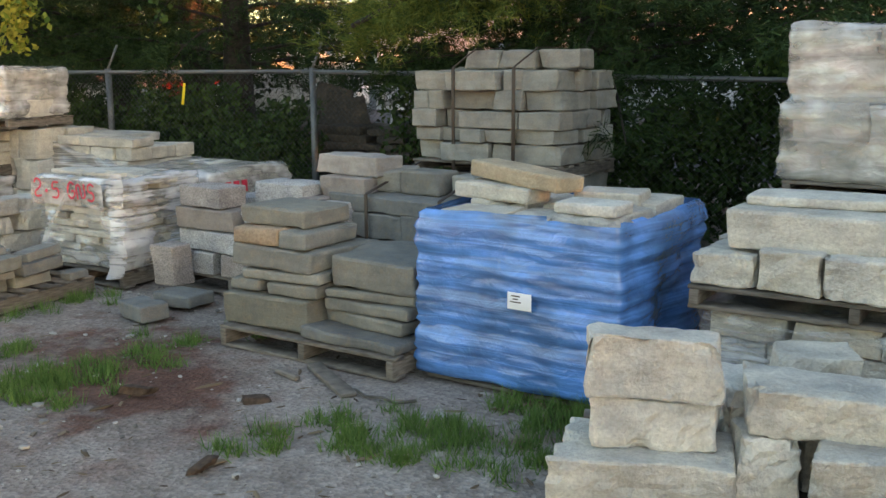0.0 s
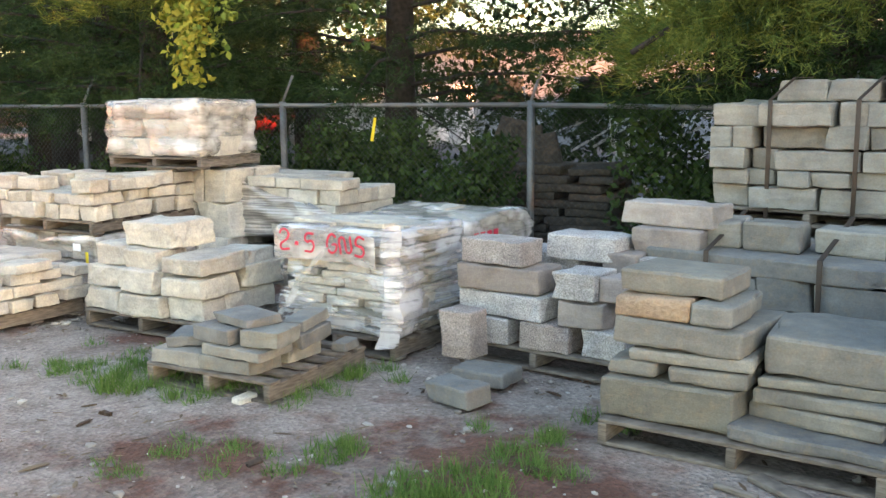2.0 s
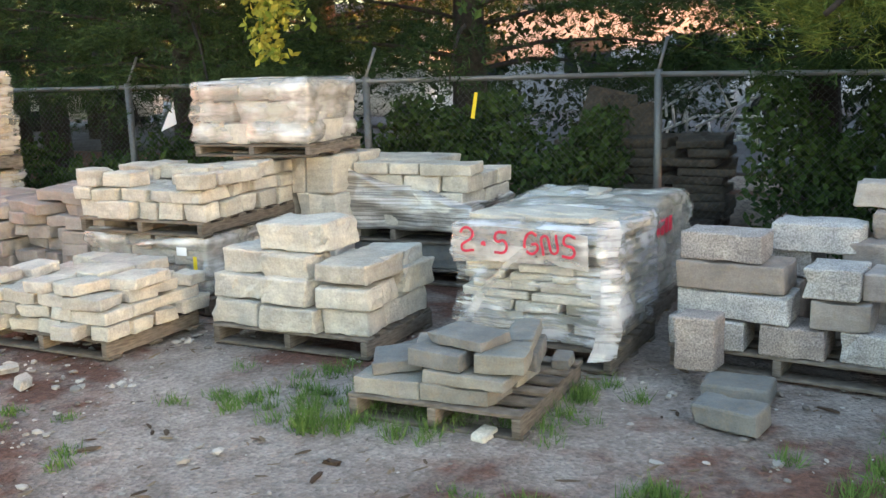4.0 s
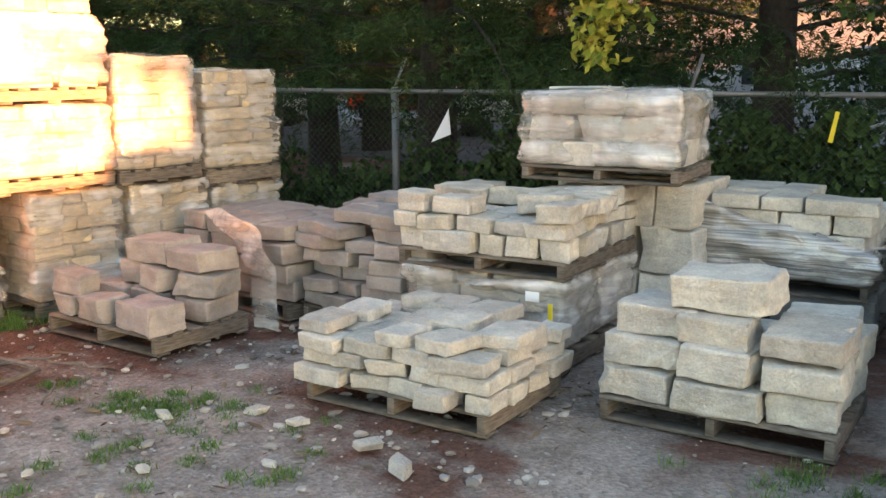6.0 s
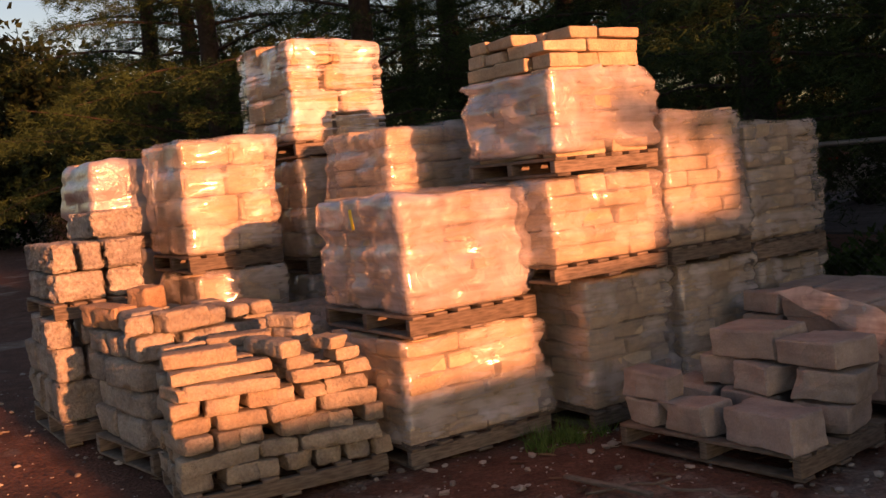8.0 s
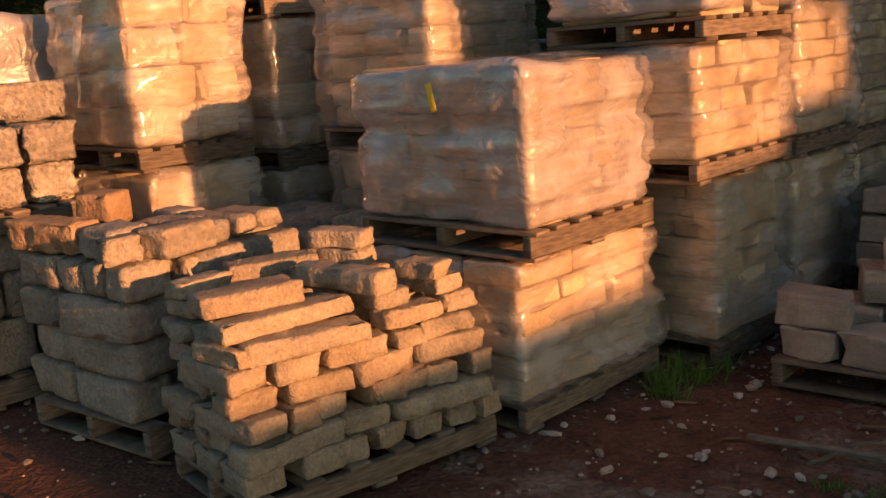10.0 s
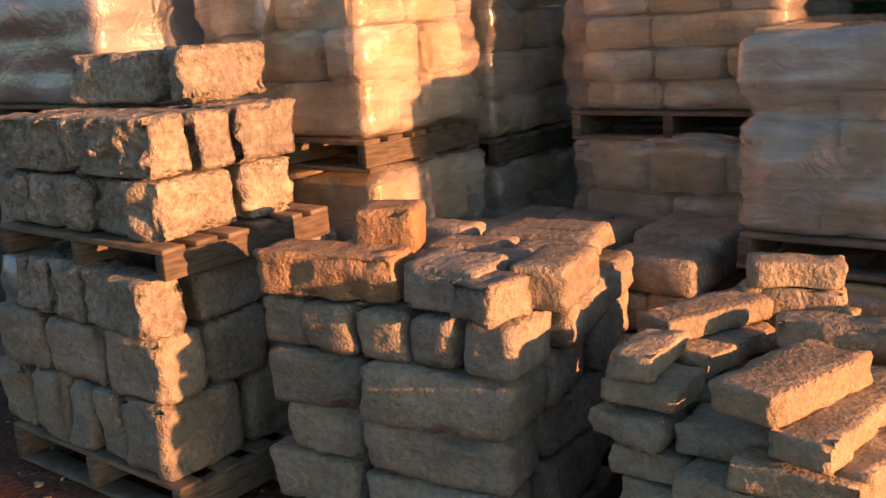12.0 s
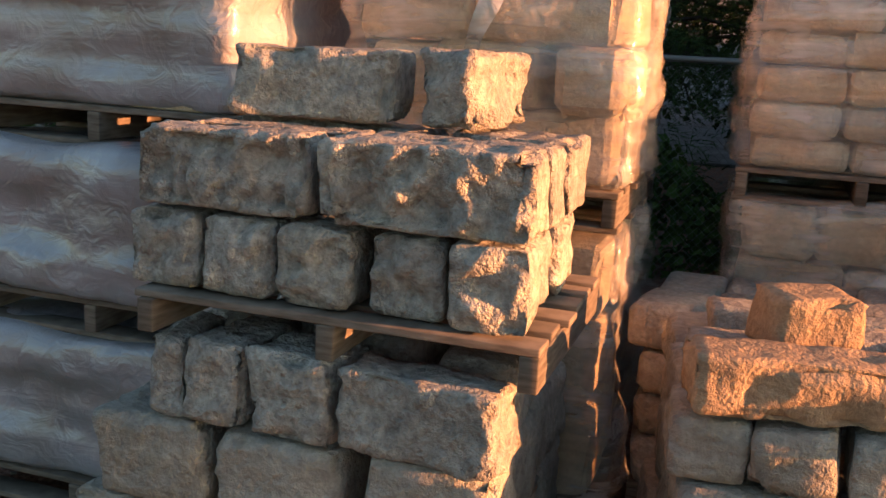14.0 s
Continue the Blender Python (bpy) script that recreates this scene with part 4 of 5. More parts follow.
for i in range(4):
    put_box("red_mark", (0.004, 0.07, 0.1), (1.172, 0.12 + i * 0.1, 0.58), RED_PAINT, F1, 0.001)
L3, _ = load("low_slate_pallet", "grey slate slabs in a low heap on a weathered pallet", "stone pallet", -6.87, 3.17, 0.93, 0.92, [], SLATE, .3, .5, .4, rz=8)
for px, py, pz, sx, sy, h, rz in ((.2, .2, .13, .36, .34, .09, 5), (.58, .16, .13, .36, .26, .09, -3), (.25, .6, .13, .4, .36, .08, 12), (.64, .5, .13, .3, .3, .09, 4), (.62, .18, .22, .44, .3, .065, 2), (.3, .5, .215, .4, .3, .06, -9),
                                  (.46, .20, .285, .30, .28, .09, -4), (.76, .22, .285, .26, .30, .10, 7), (.56, .26, .378, .34, .24, .06, -12), (.34, .45, .275, .3, .24, .06, 20), (.74, .56, .22, .17, .42, .09, 8), (.56, .58, .22, .15, .4, .09, 4), (.72, .6, .31, .15, .36, .07, 6), (.3, .8, .13, .5, .2, .08, -3), (.16, .26, .22, .26, .3, .07, 28), (.86, .8, .13, .1, .2, .06, 5)):
    ob = link("stone", block_mesh(sx, sy, h - .003, .008, .005, .06, .005, .05), [SLATE, GREY][int(RNG.random() < 0.55)], L3)
    ob.matrix_basis = pose(px, py, pz, RNG.normal(), RNG.normal(), rz)

# cream stone bays
H1, _ = load("cream_block_pallet", "large cream limestone blocks stepped up on a pallet", "stone pallet", -8.52, 3.82, 1.17, 0.85, [.165, .155], CREAM, .3, .42, .35, rz=7, front=([.38, .44, .34], [.42, .36, .38]), fine=.010, res=.05, jitter=.02, yaw=3, r=.014)
for px, py, pz, sx, sy, h in ((.25, .3, .45, .42, .4, .16), (.55, .22, .45, .36, .34, .15), (.98, .25, .45, .38, .45, .13), (.55, .35, .60, .5, .4, .19), (.95, .68, .45, .36, .3, .12)):
    ob = link("stone", block_mesh(sx, sy, h - .003, .014, .010, .045, .010, .06), CREAM, H1)
    ob.matrix_basis = pose(px, py, pz, 0, 0, RNG.normal() * 4)
load("low_cream_pallet", "cream wall stones in low uneven courses on a pallet", "stone pallet", -9.93, 3.07, 1.15, 0.85, [.095, .085, .085, .08], CREAM, .2, .36, .22, rz=7, sparse=0.5, jitter=.03, yaw=5, tilt=1.5, ragged=.03, fine=.009, res=.05, r=.012, over=0.03)
J1, _ = load("wrapped_base_pallet", "film-wrapped pale stone carrying a second pallet", "wrapped pallet", -10.14, 4.12, 1.12, 1.15, [.12, .11, .11, .1], CREAM, .3, .5, .3, rz=8, film=FILM_WHITE)
put_box("paper_label", (0.09, 0.004, 0.06), (0.93, -0.03, 0.44), PAPER, J1, 0.001)
put_box("yellow_tag", (0.03, 0.004, 0.16), (1.05, -0.035, 0.28), YELLOW, J1, 0.001, "yellow tag", 4)
load("cream_stone_pallet", "cream wall stones in uneven courses on an upper pallet", "stone pallet", -10.16, 4.09, 1.16, 1.15, [.13, .10, .11], CREAM, .2, .4, .22, rz=8, z=0.575, sparse=0.35, jitter=.03, yaw=4, tilt=1.2, ragged=.03, fine=.009, res=.05, r=.012, over=.02, pallet=.11, front=([.2, .17, .2, .17, .22, .2],))
load("stone_base_pallet", "pale stones on a pallet under a wrapped bundle", "stone pallet", -9.78, 5.32, 1.0, 0.7, [.3, .31, .31], CREAM, .25, .4, .3, rz=6)
load("white_wrapped_bundle", "stone bundle in cloudy white film on a stone pallet", "wrapped pallet", -9.84, 4.98, 1.08, 0.8, [.17, .16, .16], CREAM, .3, .5, .3, z=1.055, rz=10, pallet=.10, film=FILM_WHITE)
load("slab_base_pallet", "dark slabs on a pallet under another pallet", "stone pallet", -9.05, 5.65, 1.3, 0.85, [.2], SLATE, .5, .7, .4, rz=8)
L1, _ = load("twist_wrapped_pallet", "cream stones half wrapped in twisted grey film", "wrapped pallet", -9.12, 5.62, 1.35, 0.85, [.14, .14, .13, .10], CREAM, .3, .45, .3, rz=8, z=0.335, sparse=.3)
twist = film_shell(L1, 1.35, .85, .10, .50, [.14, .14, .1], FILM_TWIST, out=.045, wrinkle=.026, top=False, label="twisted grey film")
for vert in twist.data.vertices:     # the film climbs towards one end
    vert.co.z += (vert.co.z - .10) / .40 * (.17 - .33 * vert.co.x / 1.35)

# red-brown bay
M1, _ = load("red_stone_pallet", "red-brown grey blocks stepped up on a pallet", "stone pallet", -12.37, 2.89, 1.15, 0.8, [], PINK, .3, .45, .3, rz=5)
for px, py, pz, sx, sy, h, rz in ((.15, .14, .13, .26, .22, .15, 4), (.46, .13, .13, .30, .26, .17, -5), (.90, .16, .13, .46, .30, .18, -3), (.2, .52, .13, .33, .36, .17, 5), (.58, .55, .13, .34, .36, .17, -4), (.98, .58, .13, .32, .36, .16, 3),
                                  (.15, .15, .282, .33, .21, .15, 7), (.36, .58, .302, .28, .30, .17, 14), (.66, .52, .302, .26, .30, .16, -9), (1.02, .56, .295, .34, .30, .17, 9), (.98, .55, .468, .36, .30, .15, -14), (.56, .58, .474, .40, .32, .17, 8)):
    ob = link("stone", block_mesh(sx, sy, h - .003, .014, .010, .05, .008, .09), PINK, M1)
    ob.matrix_basis = pose(px, py, pz, 0, 0, rz)
N1, _ = load("red_rubble_pallet", "red-brown rubble stones on a pallet with torn film", "stone pallet", -12.45, 4.1, 1.2, 0.85, [.15, .14, .15, .13], PINK, .25, .45, .28, jitter=.03, yaw=4, tilt=1.2)
load("leaning_rubble_stack", "red-brown flat rubble stones in a leaning stack", "stone stack", -11.2, 4.2, 1.15, 0.95, [.12, .1, .1, .1, .1, .1, .1], PINK, .22, .4, .24, jitter=.05, yaw=7, tilt=3.5, ragged=.04, sparse=.4)


def draped_film(t, rows, material, name="torn_film"):
    """A loose hanging sheet of film: rows of points, joined and rumpled."""
    p = np.array(rows, float)
    n, m = p.shape[:2]
    fine = []
    for i in np.linspace(0, n - 1, 26):
        a, b, f = int(i), min(int(i) + 1, n - 1), i - int(i)
        line = p[a] * (1 - f) + p[b] * f
        for j in np.linspace(0, m - 1, 14):
            c, d, g = int(j), min(int(j) + 1, m - 1), j - int(j)
            fine.append(line[c] * (1 - g) + line[d] * g)
    v = np.array(fine)
    v += np.stack([waves(v, 14), waves(v, 14), waves(v, 10) * 0.4], 1) * 0.014
    q = [(i * 14 + j, i * 14 + j + 1, (i + 1) * 14 + j + 1, (i + 1) * 14 + j) for i in range(25) for j in range(13)]
    return link(name, to_mesh(name, v, q), material, t, "torn clear film hanging down")


draped_film(N1, [[(0.25, 0.0, 0.72), (0.5, -0.02, 0.78)], [(0.75, -0.12, 0.60), (1.02, -0.1, 0.68)], [(1.08, -0.22, 0.36), (1.30, -0.2, 0.48)], [(1.16, -0.28, 0.02), (1.38, -0.24, 0.02)]], FILM_WHITE)

draped_film(E1, [[(0.48, -.062, .70), (0.54, -.062, .72)], [(0.25, -.066, .46), (0.31, -.066, .46)], [(0.02, -.062, .20), (0.07, -.062, .19)]], FILM_WHITE, "film_strip")
draped_film(E1, [[(0.92, -.05, .86), (1.05, .0, .88)], [(0.97, -.05, .45), (1.07, .0, .45)], [(0.88, -.06, .08), (1.04, -.02, .10)]], FILM, "film_tail")

# ---- wrapped wall ----
w = dict(film=FILM_THIN, jitter=0.008)
LW = "tan wall stone in glossy clear film on a pallet"
load("wrapped_stone_pallet", LW, "wrapped pallet", -13.94, 1.83, 1.02, 1.02, [.095, .1, .095, .105, .1, .105], TAN, .2, .4, .25, pallet=.12, **w)
load("wrapped_stone_pallet", LW, "wrapped pallet", -13.94, 1.88, 1.06, 0.9, [.095] * 7, TAN, .2, .4, .25, z=0.735, film=FILM_MID, jitter=.008)
W2a, _ = load("wrapped_stone_pallet", LW, "wrapped pallet", -13.72, 2.98, 1.05, 0.75, [.1] * 8, TAN, .2, .4, .25, pallet=.12, **w)
load("wrapped_stone_pallet", LW, "wrapped pallet", -13.66, 2.72, 1.05, 0.92, [.1] * 5, TAN, .2, .4, .25, z=0.935, pallet=.11, **w)
load("open_topped_wrapped_pallet", "tan wall stone, film-wrapped below and loose on top", "wrapped pallet", -13.48, 2.78, 0.88, 0.83, [.085, .09, .085, .09, .08, .09, .085, .08, .075], TAN, .18, .36, .2, z=1.56, film=FILM_MID, film_z=(0.13, 0.63), pallet=.11, yaw=3, jitter=.015, sparse=.3, film_top=False)
load("wrapped_stone_pallet", LW, "wrapped pallet", -13.65, 3.78, 1.0, 0.72, [.1] * 8, TAN, .2, .4, .25, pallet=.11, **w)
load("wrapped_stone_pallet", LW, "wrapped pallet", -13.65, 3.67, 1.05, 0.75, [.095] * 9, TAN, .2, .4, .25, z=0.925, pallet=.11, **w)
load("wrapped_stone_pallet", LW, "wrapped pallet", -13.68, 4.58, 1.0, 0.75, [.1] * 7, TAN, .2, .4, .25, pallet=.12, **w)
load("wrapped_stone_pallet", LW, "wrapped pallet", -13.65, 4.5, 1.0, 0.8, [.1] * 8, TAN, .2, .4, .25, z=0.835, pallet=.14, **w)

tag = put_box("yellow_tag", (0.03, 0.004, 0.12), (-13.33, 1.825, 1.36), YELLOW, None, 0.001, rz=3)
tag.rotation_euler.y = radians(-12)
tagged(tag, "yellow plastic tag stuck on the film of a bundle", "tag")

# ---- tumbled stone bay ----
HEAP, _ = load("tumbled_wall_stone_pallet", "tumbled flat wall stones heaped loosely on a pallet", "stone pallet", -13.84, 0.70, 0.70, 1.13, [.10, .095, .095, .09, .09], WALLSTONE, .2, .46, .16, rz=-8, res=.03, fine=.012, amp=.007, r=.014, jitter=.025, yaw=4, tilt=1.0, ragged=.02, shrink=.004, pallet=.12)
lay(HEAP, [(x0 - .02, x1 - .02, y0, y1, z0 + .045, z1 + .045, turn) for x0, x1, y0, y1, z0, z1, turn in [(.40, .70, .0, .12, .545, .62, 3), (.52, .72, .06, .58, .545, .625, -3), (.58, .72, .62, .92, .545, .62, 4), (.54, .7, .93, 1.1, .545, .62, -6), (.2, .48, .08, .26, .545, .625, 8), (-.02, .2, .02, .2, .545, .62, -4),
           (.0, .22, .24, .5, .545, .63, 6), (.25, .5, .32, .5, .545, .62, -9), (.1, .5, .58, .75, .545, .625, 2), (.1, .5, .8, .98, .545, .625, -4), (-.04, .12, .55, .95, .545, .62, 3),
           (.46, .63, .0, .56, .625, .70, -2), (-.02, .22, .06, .26, .63, .70, 8), (.36, .68, .62, .78, .625, .70, 3), (.24, .4, .36, .8, .625, .70, 5), (.44, .68, .88, 1.04, .625, .70, 5), (-.04, .18, .3, .7, .63, .70, -10), (.0, .3, .74, .92, .625, .70, 12),
           (.36, .54, .0, .40, .70, .785, -6), (.0, .14, .05, .30, .70, .77, 12), (.22, .74, .52, .66, .70, .785, 12), (.5, .73, .82, .95, .70, .775, 14), (-.06, .10, .33, .72, .70, .775, -16), (.0, .3, .72, .88, .70, .785, 25), (.02, .30, .73, .86, .785, .865, 30)]],
    WALLSTONE, r=.014, fine=.013, res=.027, amp=.009)

MB = thing("tumbled_block_pallet", -14.95, 0.60, 0, 7.5, "grey tumbled blocks stacked on a pallet", "stone pallet", "stone pallets")
pallet_parts(MB, 0.9, 1.08, 0.14)
lay(MB, [(-.06, .31, .03, .26, .14, .325), (.33, .82, .0, .24, .14, .325), (.02, .35, .05, .28, .325, .50), (.345, .84, .0, .26, .325, .50), (.0, .37, .01, .25, .50, .685, 2), (.375, .87, -.02, .24, .50, .685, -2),
         (-.02, .175, .02, .3, .685, .845, -3), (.18, .375, .0, .3, .685, .85, -7), (.38, .555, .0, .3, .685, .85, -5), (.56, .715, .0, .3, .685, .845, -8), (.72, .90, -.01, .25, .685, .85, -4),
         (.68, .87, .26, .62, .14, .325), (.66, .86, .64, 1.05, .14, .325), (.66, .86, .28, .70, .325, .50), (.64, .85, .72, 1.06, .325, .50), (.66, .87, .26, .58, .50, .685), (.66, .86, .60, 1.06, .50, .685), (.70, .90, .27, 1.06, .685, .82, 0),
         (-.04, .2, .3, .66, .14, .325), (-.03, .2, .68, 1.05, .14, .325), (.0, .22, .3, .68, .325, .50), (.0, .22, .7, 1.05, .325, .50), (.0, .22, .28, .64, .50, .685), (.0, .22, .66, 1.05, .50, .685), (.0, .24, .32, .7, .685, .83), (.0, .24, .72, 1.05, .685, .83), (.26, .68, .82, 1.06, .685, .83),
         (.26, .45, .32, .56, .685, .83), (.47, .68, .32, .56, .685, .83), (.26, .68, .58, .8, .685, .83),
         (.02, .26, .27, .52, .85, .935, 8), (.30, .52, .28, .45, .85, .93, -6), (.54, .74, .3, .5, .85, .935, 12), (.3, .6, .48, .66, .835, .93, 4), (.62, .86, .46, .62, .83, .94, 3), (.1, .36, .7, .9, .835, .925, -5), (.4, .84, .66, .8, .835, .93, 2), (.4, .8, .84, 1.0, .835, .92, -3)],
    TUMBLED, r=.030, fine=.010, res=.024, amp=.008, taper=.06)
lay(MB, [(.50, .78, .02, .26, .855, .985, -3)], TUMBLED, r=.022, fine=.012, res=.026)


def on_pile(x0, x1, y0, y1, z0, z1, turn, material, label, **kw):
    """A loose stone on the tumbled blocks, given in their pallet's space."""
    p = MB.matrix_world @ Vector(((x0 + x1) / 2, (y0 + y1) / 2, z0))
    loose(p.x, p.y, p.z, x1 - x0, y1 - y0, z1 - z0, material, rz=turn + 7.5, label=label, **kw)


on_pile(.0, .49, .01, .2, .855, 1.0, 6, RUST, "pitted rust-orange block on the tumbled blocks", fine=.02, res=.022, r=.016, amp=.014)
on_pile(.72, .88, -.03, .15, .85, .965, -24, TUMBLED, "rough broken block on the pile", fine=.024, res=.02, r=.018, amp=.02)
on_pile(.80, .96, .14, .44, .845, .975, 6, TUMBLED, "pale tumbled block on the edge of the pile", fine=.012, res=.025, r=.02)
on_pile(.19, .40, .24, .43, .935, 1.085, 14, RUST, "small brown cube of stone on the pile", fine=.008, res=.03, r=.022)

K1 = thing("block_pallet", -16.4, 0.48, 0, 0, "rough grey blocks in three courses on a pallet", "stone pallet", "stone pallets")
pallet_parts(K1, 1.1, 0.95, 0.16)
lay(K1, [(-.06, .16, 0, .3, .16, .43), (.17, .41, 0, .3, .16, .43), (.43, .60, 0, .3, .16, .42), (.61, .78, 0, .3, .16, .43), (.79, 1.07, -.01, .34, .16, .44), (.8, 1.07, .36, .62, .16, .44), (.78, 1.06, .64, .95, .16, .44), (-.06, .2, .32, .62, .16, .43), (-.06, .2, .64, .94, .16, .43),
         (.0, .33, .0, .3, .43, .67), (.355, .70, .01, .34, .43, .665), (.755, 1.09, -.01, .2, .44, .68, 1), (.80, 1.07, .22, .5, .44, .68), (.78, 1.06, .52, .94, .44, .68), (.0, .3, .32, .6, .43, .67), (.0, .3, .62, .94, .43, .67), (.36, .74, .4, .9, .43, .67)],
    TUMBLED, r=.026, fine=.012, res=.027, taper=.05)
lay(K1, [(.14, .255, .02, .3, .67, .875), (.27, .44, .01, .3, .67, .885), (.447, .69, .0, .24, .67, .89, -6), (.695, 1.10, -.03, .16, .685, .885, -3)], ROCK, r=.02, fine=.020, res=.022, rough=(.8, 1, .3))
lay(K1, [(.84, 1.06, .2, .56, .68, .87), (.8, 1.05, .58, .94, .68, .86), (.1, .4, .34, .6, .67, .86), (.1, .4, .64, .94, .67, .86), (.42, .78, .34, .92, .67, .865)], TUMBLED, r=.026, fine=.012, res=.032)

K2 = thing("rock_faced_block_pallet", -16.27, 0.5, 0.885, 0, "rock-faced blocks on a pallet set on other blocks", "stone pallet", "stone pallets")
pallet_parts(K2, 1.03, 0.74, 0.105, bottom=False)
lay(K2, [(-.05, .155, .03, .35, .108, .30), (.16, .365, .03, .35, .108, .305), (.37, .565, .02, .35, .108, .305), (.59, .785, .04, .35, .108, .305), (.785, .975, .0, .38, .108, .312, 1), (.70, .97, .40, .66, .108, .31), (-.04, .3, .37, .66, .108, .30), (.32, .68, .37, .66, .108, .30)],
    ROCK, r=.028, fine=.030, res=.016, taper=.04, rough=(.2, 1, .15))
lay(K2, [(-.02, .445, .03, .2, .312, .515, 0), (.465, .99, .02, .2, .315, .52, 1), (.5, .985, .21, .37, .315, .515, 0), (.62, .99, .385, .68, .312, .515, -2), (.0, .48, .22, .42, .312, .51), (.0, .58, .44, .68, .312, .51)],
    ROCK, r=.022, fine=.042, res=.015, taper=.03, rough=(.12, 1, .12))
loose(-16.0, 0.98, 1.405, 0.46, 0.2, 0.19, ROCK, rz=4, label="dark rock-faced block on top of the blocks", fine=.018, res=.022, r=.018)
loose(-15.6, 1.08, 1.405, 0.18, 0.34, 0.2, ROCK, rz=-14, label="pale rock-faced block on top of the blocks", fine=.024, res=.02, r=.02)

big = dict(film=FILM_THIN, r=.03, jitter=.008)
load("wrapped_block_pallet", "large tan blocks in clear film on a pallet", "wrapped pallet", -16.16, 1.5, 0.92, 0.72, [.32, .31, .31], TAN, .3, .42, .3, **big)
load("wrapped_block_pallet", "large tan blocks in glossy film, second tier", "wrapped pallet", -16.16, 1.47, 0.92, 0.74, [.22, .21, .22, .2], TAN, .3, .42, .3, z=1.07, **big)
V1 = [o for o in scene.objects if o.name.startswith("wrapped_block_pallet") and o.parent is None][-1]
draped_film(V1, [[(0.50, -.05, .86), (0.60, -.05, .86)], [(0.44, -.06, .6), (0.5, -.06, .6)], [(0.38, -.06, .38), (0.43, -.06, .36)]], FILM_WHITE, "film_tail")
load("low_block_pallet", "grey tumbled blocks in torn film on a pallet", "stone pallet", -15.18, 1.80, 1.12, 0.66, [.17, .16, .16, .16], TUMBLED, .2, .32, .24, r=.03, yaw=3)
load("wrapped_stack", "tan blocks in film under a second pallet", "wrapped pallet", -14.95, 2.5, 0.94, 0.9, [.24, .23, .24, .23], TAN, .3, .5, .3, **big)
load("wrapped_stack", "tan blocks in film, second tier, uneven top", "wrapped pallet", -14.95, 2.5, 0.94, 0.9, [.13, .13, .14, .13, .13, .12], TAN, .3, .5, .3, z=1.07, **big)
for i, zz in enumerate((0.0, 0.932, 1.864)):
    load("tall_wrapped_stack", "tan blocks in cloudy film, one tier of a tall stack", "wrapped pallet", -16.4 + .02 * i, 2.48 - .02 * i, 1.05, 0.84, [.2, .2, .2, .2], TAN, .3, .5, .3, z=zz, film=FILM if i == 2 else FILM_THIN, r=.03)
for i, zz in enumerate((0.0, 0.62, 1.24)):
    load("grey_wrapped_pallet", "pale blocks under grey cloudy film beside the blocks", "wrapped pallet", -17.35 - .05 * (i == 0), 1.02 + .04 * i, 1.0, 0.95, [.165, .165, .155] if i < 2 else [.16, .16, .15, .15], TAN, .3, .5, .3, z=zz, film=FILM_GREY)

# ---- bay by the start ----
X1 = thing("pale_block_pallet", -1.38, 2.93, 0, 25, "large pale rough blocks stepped up on a pallet", "stone pallet", "stone pallets")
pallet_parts(X1, 1.35, 1.0, 0.13)
lay(X1, [(-.04, .58, -.06, .32, .13, .335, -6), (.08, .52, .04, .36, .335, .515, -3), (.05, .525, .03, .20, .515, .74, -1), (.56, .78, .06, .5, .13, .39, 4), (.60, 1.12, .05, .42, .39, .56, -8), (.84, 1.3, -.14, .24, .13, .42, -14), (.52, .68, .30, .6, .33, .50, 10),
         (.76, 1.08, .6, .9, .33, .53, 4), (.1, .5, .4, .9, .13, .33, 3), (.55, 1.3, .55, .95, .13, .33, -2), (.82, 1.3, .26, .52, .13, .385, 2)], CREAM, r=.012, fine=.014, res=.03, amp=.016, taper=.05)
load("wrapped_base_pallet", "pale stone in film under a second pallet", "wrapped pallet", -1.5, 4.38, 1.4, 1.0, [.135, .13, .13], CREAM, .3, .5, .3, film=FILM)
X2, _ = load("long_block_pallet", "long pale blocks on an upper wooden pallet", "stone pallet", -1.53, 4.3, 1.45, 1.0, [.18], CREAM, .3, .45, .4, z=0.535, rz=4, pallet=.11, front=([.31, .29, .29, .29, .27],), res=.035, fine=.013, r=.014)
slab_column(X2, 0.80, 0.30, 0.293, [(1.3, 0.42, 0.175, 0, 0, CREAM)])
slab_column(X2, 0.52, 0.42, 0.468, [(0.7, 0.3, 0.05, 0, 0, CREAM)])
load("stone_base_pallet", "pale stones on a pallet under a wrapped stack", "stone pallet", -1.60, 5.74, 1.3, 1.0, [.4, .35], CREAM, .3, .5, .3)
load("tall_wrapped_bundle", "pale stone in cloudy white film on another pallet", "wrapped pallet", -1.58, 5.72, 1.28, 1.0, [.22, .22, .21, .2], CREAM, .35, .6, .35, pallet=.1, z=.885, film=FILM_WHITE)


CHIP_BROWN = plain_mat("dark_bark_brown", (0.07, 0.045, 0.03), 0.95, 0, 0.4, 30)


